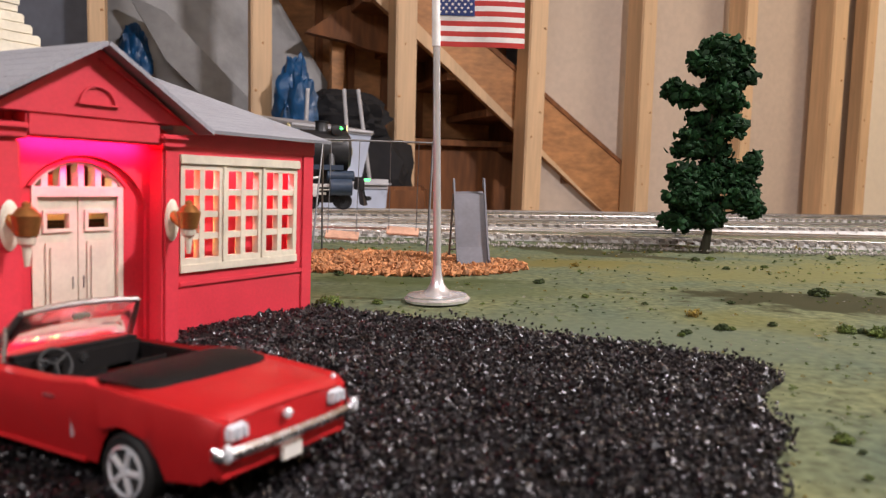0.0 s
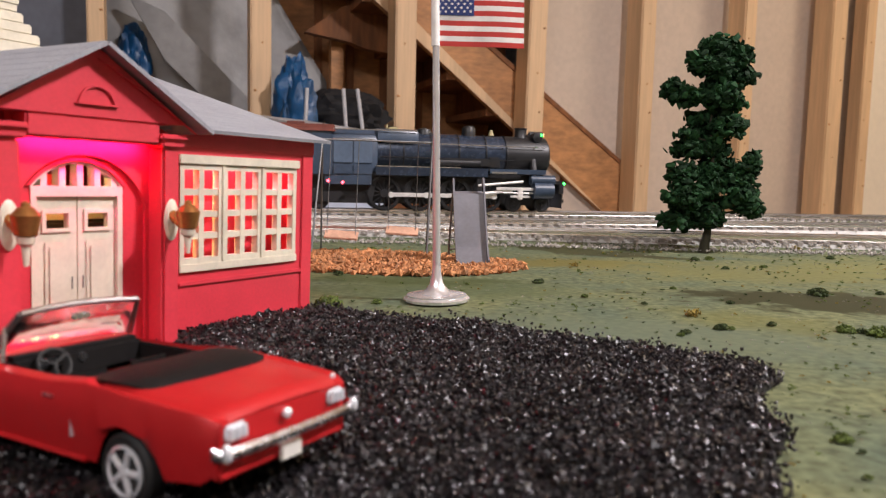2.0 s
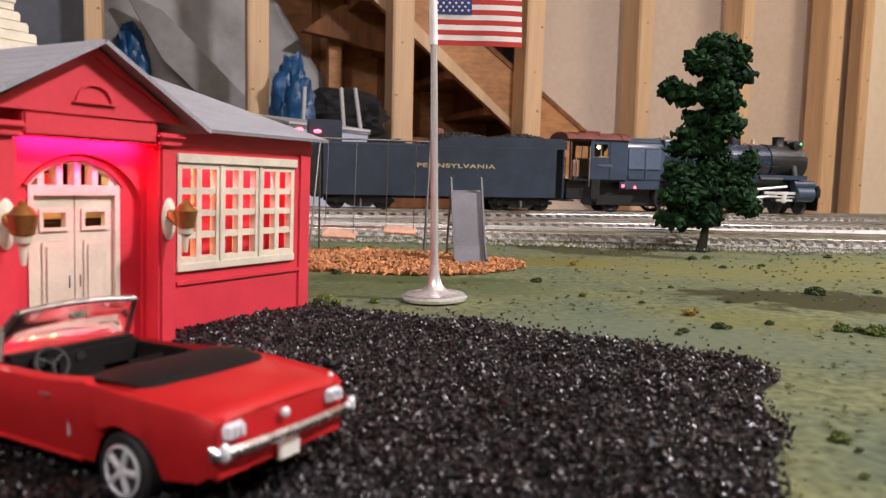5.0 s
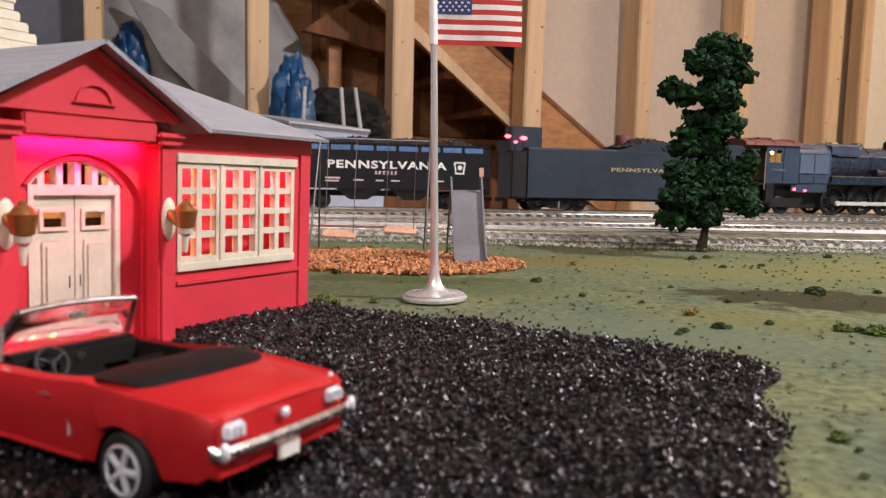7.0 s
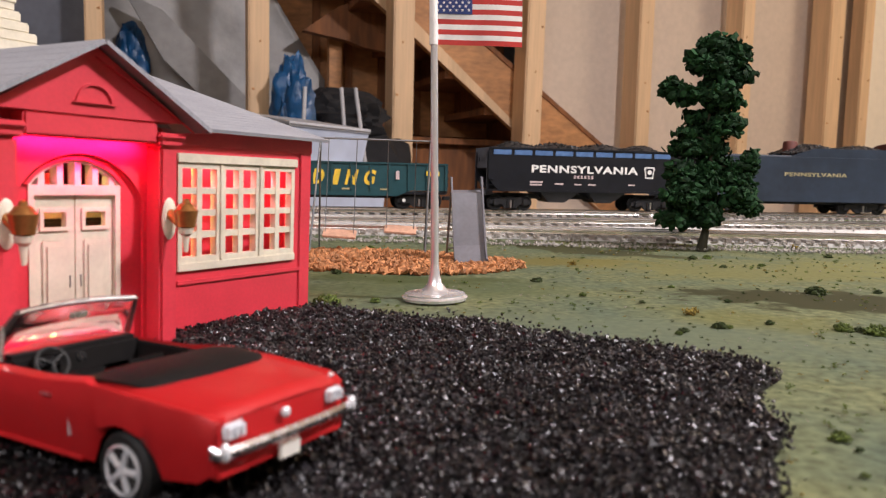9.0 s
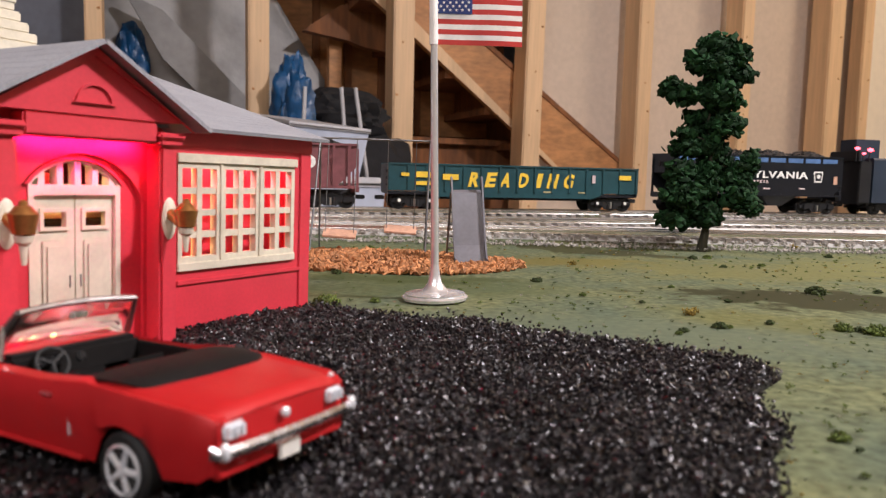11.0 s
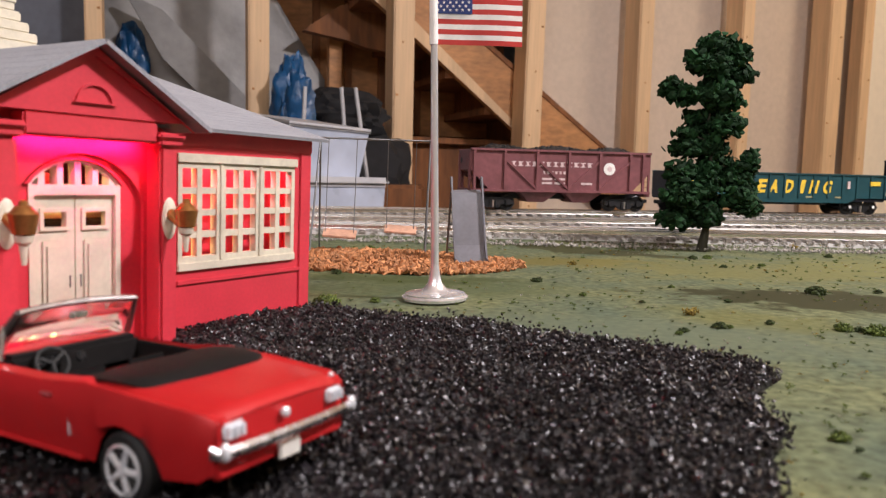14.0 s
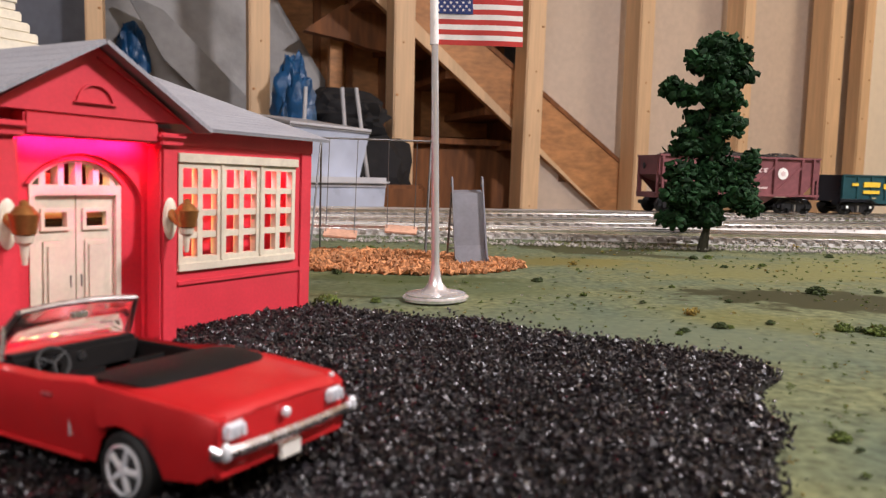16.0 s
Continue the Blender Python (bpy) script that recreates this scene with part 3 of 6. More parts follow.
def town_hall():
    t = thing("town_hall", HALL, "red plastic model town hall with grey roof and cream windows", "model building")
    W0, W1, Z0, Z1 = -0.0655, -0.0088, 0.0175, 0.0568      # the window's frame
    X0 = -0.215
    # facade: pieces round the window opening and the doorway
    for lo, hi in (((W1 - 0.002, 0, -0.006), (0.0, 0.003, 0.0665)), ((W0 + 0.002, 0, -0.006), (W1 - 0.002, 0.003, Z0 + 0.002)),
                   ((W0 + 0.002, 0, Z1 - 0.002), (W1 - 0.002, 0.003, 0.0665)), ((-0.084, 0, -0.006), (W0 + 0.002, 0.003, 0.0665))):
        part("front_wall", box(lo, hi), M_RED, t)
    part("front_wall", box((X0, 0, -0.006), (-0.128, 0.003, 0.0665)), M_RED, t)
    part("end_wall", prism([(0.003, -0.006), (0.205, -0.006), (0.205, 0.066), (0.106, 0.0915), (0.003, 0.0665)], -0.003, 0.0, "X"), M_RED, t)
    part("end_wall", prism([(0.003, -0.006), (0.205, -0.006), (0.205, 0.066), (0.106, 0.0915), (0.003, 0.0665)], X0, X0 + 0.003, "X"), M_RED, t)
    part("rear_wall", box((X0 + 0.003, 0.202, -0.006), (-0.003, 0.205, 0.066)), M_RED, t)
    part("water_table", box((-0.0655, -0.0008, 0.0128), (-0.0045, 0, 0.0146), 0.0003), M_RED, t)
    part("frieze", box((-0.08, -0.001, 0.0595), (0.0006, 0, 0.0668), 0.0004), M_RED, t)
    part("corner_board", box((-0.0058, -0.0007, -0.006), (0.0003, 0, 0.0595), 0.0003), M_RED, t)
    # triple window
    win = part("window", box((W0 - 0.0003, -0.0016, Z1 - 0.0028), (W1 + 0.0006, 0.002, Z1 + 0.0004), 0.0003), M_CREAM, t, "cream triple casement window")
    part("sill", box((W0, -0.0012, Z0), (W1, 0.002, Z0 + 0.003), 0.0003), M_CREAM, win)
    w = (W1 - W0) / 3
    for k in range(3):
        a = W0 + k * w
        part("sash", frame_grid(a + 0.0003, a + w - 0.0003, Z0 + 0.003, Z1 - 0.0028, 2, 4, -0.0008 + 0.0001 * k, 0.0024, 0.0022, 0.0018), M_CREAM, win)
    for k in (1, 2):
        part("mullion", box((W0 + k * w - 0.0007, -0.0013, Z0 + 0.003), (W0 + k * w + 0.0007, 0.002, Z1 - 0.0028), 0.0002), M_CREAM, win)
    # red inner lining behind the sashes
    part("lining", box((-0.083, 0.0095, 0.006), (-0.003, 0.011, 0.062)), M_RED, t)
    # porch: floor, back wall with the doorway, piers, beam and gable
    A0, A1 = -0.1258, -0.0838
    D0, D1 = -0.1192, -0.0920
    yb = -0.008
    door_arch = arch_points(D0, D1, 0.0467, 0.0068)
    outline = [(D1, -0.006), (A1 + 0.0015, -0.006), (A1 + 0.0015, 0.066), (A0 - 0.0015, 0.066), (A0 - 0.0015, -0.006), (D0, -0.006), (D0, 0.0465)]
    part("porch_wall", prism(outline + door_arch[::-1][1:-1] + [(D1, 0.0465)], yb, yb + 0.003), M_RED, t)
    # a wider, flat outer arch stands before the doorway
    O0, O1 = A0 + 0.0012, A1 - 0.0012
    outer = [(O1, -0.006), (A1 + 0.0005, -0.006), (A1 + 0.0005, 0.0655), (A0 - 0.0005, 0.0655), (A0 - 0.0005, -0.006), (O0, -0.006), (O0, 0.0410)]
    part("outer_arch", prism(outer + arch_points(O0, O1, 0.0412, 0.0140, 24)[::-1][1:-1] + [(O1, 0.0410)], yb - 0.0015, yb - 0.0002), M_RED, t)
    part("arch_moulding", prism(arch_points(D0 - 0.0012, D1 + 0.0012, 0.0467, 0.0077) + arch_points(D0, D1, 0.0467, 0.0068)[::-1], yb - 0.0008, yb), M_RED, t)
    for a, b in ((-0.1330, A0), (A1, -0.0776)):
        part("pier", box((a, -0.016, -0.006), (b, 0.0, 0.0585), 0.0008), M_RED, t)
        cap = part("capital", box((a - 0.001, -0.0172, 0.0585), (b + 0.001, 0.0, 0.0605), 0.0005), M_RED, t)
        part("moulding", box((a - 0.0018, -0.018, 0.0605), (b + 0.0018, 0.0, 0.0625), 0.0007), M_RED, cap)
    part("plinth", box((-0.1330, -0.0150, -0.006), (-0.0776, -0.0082, -0.001), 0.0004), M_RED, t)
    part("beam", box((A0 + 0.0012, -0.0164, 0.0592), (A1 - 0.0012, -0.0095, 0.0654), 0.0006), M_RED, t)
    part("porch_soffit", box((A0 + 0.0012, -0.0095, 0.0615), (A1 - 0.0012, -0.0084, 0.0655)), M_RED, t)
    c = -0.1055
    gable = part("pediment", prism([(c - 0.029, 0.0655), (c + 0.029, 0.0655), (c, 0.0815)], -0.0165, 0.0), M_RED, t)
    part("raking_moulding", prism([(c - 0.033, 0.0630), (c - 0.029, 0.0655), (c, 0.0812), (c, 0.0838)], -0.0176, -0.0165), M_RED, gable)
    part("raking_moulding", prism([(c + 0.033, 0.0630), (c, 0.0838), (c, 0.0812), (c + 0.029, 0.0655)], -0.0176, -0.0165), M_RED, gable)
    lun = arch_points(c - 0.0055, c + 0.0055, 0.0692, 0.0048, 14)
    inner = arch_points(c - 0.0049, c + 0.0049, 0.0692, 0.0042, 14)
    part("lunette", prism(lun + inner[::-1], -0.0172, -0.0165), M_RED, gable)
    part("lunette_sill", box((c - 0.0062, -0.0174, 0.0684), (c + 0.0062, -0.0165, 0.0691), 0.0002), M_RED, gable)
    # double door with a barred fanlight above
    door = part("double_door", box((D0 + 0.0026, yb + 0.0008, -0.005), (c - 0.0002, yb + 0.0022, 0.0405)), M_CREAM, t, "cream panelled double door")
    door.data.materials.clear()
    bm = bmesh.new()
    for a, b in ((D0 + 0.0016, c - 0.0002), (c + 0.0002, D1 - 0.0016)):
        m = (b - a) * 0.24
        box((a, yb + 0.0008, -0.005), (b, yb + 0.0022, 0.0347), 0, bm)
        box((a, yb + 0.0008, 0.0392), (b, yb + 0.0022, 0.0437), 0, bm)
        box((a, yb + 0.0008, 0.0347), (a + m, yb + 0.0022, 0.0392), 0, bm)
        box((b - m, yb + 0.0008, 0.0347), (b, yb + 0.0022, 0.0392), 0, bm)
    bm.to_mesh(door.data)
    bm.free()
    door.data.materials.append(M_CREAM)
    for a, b in ((D0 + 0.0016, c), (c, D1 - 0.0016)):
        m = (b - a) * 0.2
        part("door_panel", box((a + m, yb + 0.0004, 0.002), (b - m, yb + 0.0008, 0.0312), 0.0003), M_CREAM, door)
        part("panel_inset", box((a + m * 1.45, yb, 0.0035), (b - m * 1.45, yb + 0.0004, 0.0298), 0.0003), M_CREAM, door)
        x = c - 0.0016 if a < c - 0.002 else c + 0.0016
        part("door_pull", box((x - 0.0001, yb + 0.0005, 0.0178), (x + 0.0001, yb + 0.0008, 0.0212)), M_WIRE, door)
        wm = (b - a) * 0.24
        bm = box((a + wm - 0.001, yb + 0.0002, 0.0339), (b - wm + 0.001, yb + 0.0008, 0.0349))
        box((a + wm - 0.001, yb + 0.0002, 0.0390), (b - wm + 0.001, yb + 0.0008, 0.0400), 0, bm)
        box((a + wm - 0.001, yb + 0.0002, 0.0349), (a + wm, yb + 0.0008, 0.0390), 0, bm)
        box((b - wm, yb + 0.0002, 0.0349), (b - wm + 0.001, yb + 0.0008, 0.0390), 0, bm)
        part("light_frame", bm, M_CREAM, door)
    bm = box((D0, yb - 0.0004, -0.005), (D0 + 0.0016, yb + 0.0026, 0.0465))
    box((D1 - 0.0016, yb - 0.0004, -0.005), (D1, yb + 0.0026, 0.0465), 0, bm)
    box((D0 + 0.0016, yb - 0.0004, 0.0437), (D1 - 0.0016, yb + 0.0026, 0.0465), 0, bm)
    part("door_frame", bm, M_CREAM, door)
    for k in range(1, 6):
        x = D0 + (D1 - D0) * (k - 0.25) / 5.2
        f = (x - c) / (D1 - c)
        part("fanlight_bar", box((x - 0.0009, yb + 0.0002, 0.0465), (x + 0.0009, yb + 0.0036, 0.0531 - 0.0060 * f * f)), M_CREAM, door)
    part("fanlight_arch", prism(arch_points(D0, D1, 0.0465, 0.0069) + arch_points(D0 + 0.0008, D1 - 0.0008, 0.0465, 0.0062)[::-1], yb - 0.0001, yb + 0.0028), M_CREAM, door)
    wall_lamp(t, -0.0812, -0.016, 0.037)
    wall_lamp(t, -0.1293, -0.016, 0.037)
    # roofs: thin grey shells, with shingle courses
    def course_roof(name, p0, p1, q0, q1, n):
        """Overlapping courses between the eave p0-p1 and the ridge q0-q1."""
        p0, p1, q0, q1 = map(Vector, (p0, p1, q0, q1))
        normal = (p1 - p0).cross(q0 - p0).normalized()
        if normal.z < 0:
            normal = -normal
        roof = None
        for k in range(n):
            a, b = k / n, (k + 1) / n
            e0, e1, f0, f1 = p0.lerp(q0, a), p1.lerp(q1, a), p0.lerp(q0, b), p1.lerp(q1, b)
            up, low = normal * 0.00123, normal * 0.0012
            ring = [[e0, e0 + up, f0 + low, f0], [e1, e1 + up, f1 + low, f1]]
            ob = part("shingle_course" if roof else name, loft(ring), M_ROOF, roof or t)
            roof = roof or ob
        return roof
    course_roof("front_roof", (X0 - 0.006, -0.006, 0.0645), (0.0045, -0.006, 0.0645), (X0 - 0.006, 0.106, 0.0945), (0.0045, 0.106, 0.0945), 22)
    course_roof("rear_roof", (X0 - 0.006, 0.212, 0.0645), (0.0045, 0.212, 0.0645), (X0 - 0.006, 0.106, 0.0945), (0.0045, 0.106, 0.0945), 6)
    course_roof("porch_roof", (c - 0.0365, -0.0218, 0.0632), (c - 0.0365, 0.012, 0.0632), (c, -0.0218, 0.0843), (c, 0.085, 0.0843), 9)
    course_roof("porch_roof", (c + 0.0355, -0.0218, 0.0632), (c + 0.0355, 0.0, 0.0632), (c, -0.0218, 0.0843), (c, 0.085, 0.0843), 9)
    # stepped cream cupola on the ridge
    cx, cy = -0.083, 0.106
    cup = part("cupola", box((cx - 0.016, cy - 0.016, 0.109), (cx + 0.016, cy + 0.016, 0.155), 0.0006), M_CREAM, t, "cream stepped cupola tower")
    for k, (h, z0, z1) in enumerate(((0.0235, 0.086, 0.097), (0.0215, 0.097, 0.101), (0.0195, 0.101, 0.105), (0.0175, 0.105, 0.109))):
        part("step", box((cx - h, cy - h, z0), (cx + h, cy + h, z1), 0.0006), M_CREAM, cup)
    for k in range(9):
        z = 0.112 + 0.0046 * k
        part("clapboard", box((cx - 0.0164, cy - 0.0164, z), (cx + 0.0164, cy + 0.0164, z + 0.0035), 0.0004), M_CREAM, cup)
    # inside: added blocks and a pale backing imitate the view through fanlight and doors
    part("interior_floor", box((X0 + 0.003, 0.003, -0.005), (-0.003, 0.202, -0.003)), M_DARK, t)
    part("interior_block", box((-0.128, 0.035, 0.0), (-0.108, 0.06, 0.052), 0.002), M_FLAGBLUE, t)
    part("interior_block", box((-0.165, 0.04, 0.0), (-0.135, 0.07, 0.05), 0.002), M_RED, t)
    part("interior_block", box((-0.104, 0.028, 0.0), (-0.086, 0.05, 0.049), 0.002), M_RED, t)
    part("interior_backing", box((-0.175, 0.018, -0.003), (-0.07, 0.0195, 0.0415)), M_CREAM, t)
    part("interior_block", box((-0.15, 0.0125, -0.003), (-0.075, 0.0155, 0.0355), 0.001), M_DARK, t)
    return t


town_hall()
# the hall's own bulbs: a warm one inside, a pink one under the porch gable
lamp("interior_strip", "AREA", HALL @ look((-0.038, 0.0066, 0.0612), (-0.038, 0.0080, 0.03)), 0.036, (1.0, 0.3, 0.42), 0.064, 0.004)
lamp("interior_strip", "AREA", HALL @ look((-0.0795, 0.0066, 0.038), (-0.03, 0.0045, 0.038)), 0.012, (1.0, 0.72, 0.2), 0.004, 0.036)
lamp("interior_bulb", "POINT", HALL @ pose(-0.10, 0.008, 0.0585), 0.03, (1.0, 0.68, 0.2), 0.004)
porch = lamp("porch_strip", "AREA", HALL @ look((-0.105, -0.0134, 0.0590), (-0.105, -0.0095, 0.0560)), 0.023, (1.0, 0.02, 0.24), 0.036, 0.0016)
porch.data.spread = radians(140)


# ---- tracks and ballast ----
def track(name, p, angle, length, z, label, bed_label, bed, gauge=0.032, front=0.041):
    """A three-rail track whose middle lies at p; z is the rails' top."""
    m = pose(p[0], p[1], 0, 0, 0, angle)
    h = length / 2
    tagged(part("roadbed", prism([(-front, 0.0), (-front + 0.0015 if front < 0.03 else -0.029, z - 0.0068), (0.029, z - 0.0068), (0.041, 0.0)], -h, h, "X"), bed, at=m), bed_label, "roadbed", kind="structure")
    t = thing("track", m, label, "track", kind="structure")
    for y in (-gauge / 2, 0, gauge / 2):
        bm = prism([(y - 0.0016, z - 0.0045), (y + 0.0016, z - 0.0045), (y + 0.0016, z - 0.004), (y + 0.0004, z - 0.0035), (y + 0.0004, z - 0.0014), (y + 0.0011, z - 0.0009),
                    (y + 0.0009, z), (y - 0.0009, z), (y - 0.0011, z - 0.0009), (y - 0.0004, z - 0.0014), (y - 0.0004, z - 0.0035), (y - 0.0016, z - 0.004)], -h, h, "X")
        part("rail", bm, M_RAIL if y else M_STEEL, t)
    me = None
    n = int(length / 0.0115)
    for k in range(n):
        x = -h + (k + 0.5) * length / n
        if me is None:
            first = part("tie", box((-0.0027, -0.025, -0.002), (0.0027, 0.025, 0.0016), 0.0004), M_TIE, t, at=pose(x, 0, z - 0.006))
            me = first.data
        else:
            link("tie", me, M_TIE, t, at=pose(x + random.uniform(-0.0005, 0.0005), 0, z - 0.006, 0, 0, random.uniform(-1, 1)))
    return t


NEAR = ((0.15, 0.648), -1.2)
MID = ((0.10, 0.748), 9.5)
FAR = ((0.0435, 0.8193), 12.5)
track("track", NEAR[0], NEAR[1], 2.2, 0.0135, "shiny three-rail track with brown ties", "pale grey roadbed under the front track", M_ROADBED, front=0.0255)
track("track", MID[0], MID[1], 2.2, 0.0165, "shiny three-rail siding track", "pale grey moulded roadbed under the siding", M_ROADBED)
track("track", FAR[0], FAR[1], 3.8, 0.0210, "three-rail main track that carries the train", "pale grey moulded roadbed under the main track", M_ROADBED)


def strip(p, angle, x0, x1, y0, y1, n, rng):
    a = radians(angle)
    x, y = rng.uniform(x0, x1, n), rng.uniform(y0, y1, n)
    return np.stack([p[0] + x * math.cos(a) - y * math.sin(a), p[1] + x * math.sin(a) + y * math.cos(a)], 1)


def ballast():
    rng = np.random.default_rng(5)
    pts = []
    for (p, a), z, n in ((NEAR, 0.0067, 3400), (MID, 0.0097, 500), (FAR, 0.0142, 500)):
        xy = strip(p, a, -0.45, 0.75, -0.062, -0.027, n, rng)
        d = rng.uniform(0, 1, n)
        ang = radians(a)
        off = -(xy[:, 0] - p[0]) * math.sin(ang) + (xy[:, 1] - p[1]) * math.cos(ang)
        k = np.clip((off + 0.041) / 0.012, -0.2, 1)
        pts.append(np.column_stack([xy, np.maximum(k, 0) * z + 0.0008 + (p is NEAR[0]) * 0.002 * (k < 0.2)]))
        xy = strip(p, a, -0.45, 0.75, -0.024, 0.03, n // 6, rng)
        pts.append(np.column_stack([xy, np.full(n // 6, z + 0.0003)]))
    P = np.vstack(pts)
    ob = link("ballast_stones", chunk_mesh("ballast_stones", P, rng.uniform(0.0007, 0.002, len(P)), seed=6), M_BALLAST)
    tagged(ob, "loose grey ballast stones along the tracks", "ballast", kind="stuff")


ballast()


# ---- cinder lot ----
def lot_edge():
    """Outline of the cinder lot: along the hall, then round the lawn."""
    return [(-0.34, 0.0), (-0.26, 0.14), (-0.118, 0.207), (-0.083, 0.266), (-0.064, 0.303), (-0.048, 0.300), (-0.030, 0.290), (-0.009, 0.280), (0.017, 0.275), (0.032, 0.258),
            (0.055, 0.245), (0.076, 0.238), (0.097, 0.222), (0.096, 0.206), (0.081, 0.187), (0.0775, 0.160), (0.0665, 0.142), (0.062, 0.128), (0.048, 0.11), (0.045, 0.05), (0.05, -0.1), (-0.34, -0.1)]


def inside(x, y, poly):
    hit = np.zeros(len(x), bool)
    for (x0, y0), (x1, y1) in zip(poly, poly[1:] + poly[:1]):
        c = ((y0 > y) != (y1 > y)) & (x < (x1 - x0) * (y - y0) / (y1 - y0 + 1e-12) + x0)
        hit ^= c
    return hit


def cinder_lot():
    edge = lot_edge()
    tagged(part("cinder_bed", prism(edge, -0.002, 0.0016, "Z"), M_CINDERBED), "black bed of fine cinders", "gravel bed", kind="structure")
    rng = np.random.default_rng(2)
    n = 98000
    x, y = rng.uniform(-0.2, 0.106, n), rng.uniform(0.07, 0.31, n)
    jx, jy = x + rng.normal(0, 0.0018, n), y + rng.normal(0, 0.0018, n)
    keep = inside(jx, jy, edge)
    x, y = x[keep], y[keep]
    z = np.array([0.0022 + 0.0012 * noise.noise((a * 60, b * 60, 0)) for a, b in zip(x, y)]) + rng.uniform(-0.0006, 0.0012, len(x))
    size = np.clip(rng.gamma(6.0, 0.000118, len(x)), 0.0004, 0.0015)
    ob = link("cinder_gravel", chunk_mesh("cinder_gravel", np.column_stack([x, y, z]), size, 0.5, 0.4, 3), M_CINDER)
    tagged(ob, "coarse glinting black cinder gravel", "gravel", kind="stuff")


cinder_lot()


def chip_bed():
    rng = np.random.default_rng(9)
    n = 4600
    a, r = rng.uniform(0, math.tau, n), np.sqrt(rng.uniform(0, 1, n))
    x, y = -0.045 + 0.098 * r * np.cos(a), 0.472 + 0.058 * r * np.sin(a)
    x += (y - 0.47) * -0.15
    z = 0.0012 + (1 - r ** 4) * rng.uniform(0, 0.0026, n)
    ob = link("bark_chips", chunk_mesh("bark_chips", np.column_stack([x, y, z]), rng.uniform(0.0012, 0.0033, n), 0.35, 0.3, 10), M_CHIP)
    tagged(ob, "tan cork chips spread under the playground", "wood chips", kind="stuff")


chip_bed()


# ---- playground ----
def slide():
    t = thing("playground_slide", pose(0.0182, 0.454, 0.0005, 0, -1.5, 4) @ Matrix.Diagonal((1.06, 0.93, 0.95, 1)), "grey plastic playground slide with ladder legs", "slide")
    path = [(0.0, 0.002), (0.004, 0.003), (0.012, 0.013), (0.022, 0.034), (0.028, 0.0475), (0.036, 0.0495)]
    ring = []
    for y, z in path:
        ring.append([(-0.0088, y, z), (0.0088, y, z), (0.0088, y + 0.001, z - 0.001), (-0.0088, y + 0.001, z - 0.001)])
    part("chute", loft(ring), M_SLIDE, t)
    for s in (-1, 1):
        ring = []
        for y, z in path[:-1] + [(0.031, 0.0545), (0.036, 0.0555), (0.038, 0.053)]:
            a, b = s * 0.0088, s * 0.0098
            ring.append([(a, y, z - 0.0014), (b, y, z - 0.0014), (b, y - 0.0014, z + 0.0032), (a, y - 0.0014, z + 0.0032)])
        part("side_rail", loft(ring), M_SLIDE, t)
        part("leg", rod((s * 0.0095, 0.034, 0.048), (s * 0.0115, 0.052, -0.001), 0.0007), M_WIRE, t)
    for k in range(5):
        z = 0.008 + 0.0085 * k
        y = 0.052 - 0.018 * (z + 0.001) / 0.049
        part("rung", rod((-0.0105, y, z), (0.0105, y, z), 0.0006), M_WIRE, t)


def swing_set():
    t = thing("swing_set", pose(-0.046, 0.528, 0.001, 0, 0, 2), "grey wire swing set with tan seats", "swing set")
    h = 0.0795
    part("top_bar", rod((-0.042, 0, h + 0.0008), (0.036, 0, h), 0.0007), M_WIRE, t)
    for x, l in ((-0.042, -0.004), (0.036, -0.003)):
        part("joint", ball((x, 0, h), 0.0014), M_WIRE, t)
        part("leg", rod((x, 0, h), (x + l, -0.026, 0), 0.0007), M_WIRE, t)
        part("leg", rod((x, 0, h), (x + l, 0.026, 0), 0.0007), M_WIRE, t)
    for x0, x1, z, dy in ((-0.036, -0.016, 0.012, -0.012), (0.006, 0.026, 0.0165, 0.006)):
        part("chain", rod((x0, 0, h), (x0 - 0.001, dy, z), 0.0003, seg=6), M_WIRE, t)
        part("chain", rod((x1, 0, h), (x1 - 0.0012, dy, z), 0.0003, seg=6), M_WIRE, t)
        part("swing_seat", box((x0 - 0.0025, -0.005, -0.0008), (x1 + 0.0008, 0.005, 0.0008), 0.0004), M_SEAT, t, "thin tan swing seat", at=pose(0, dy, z, 28, 3, 0))


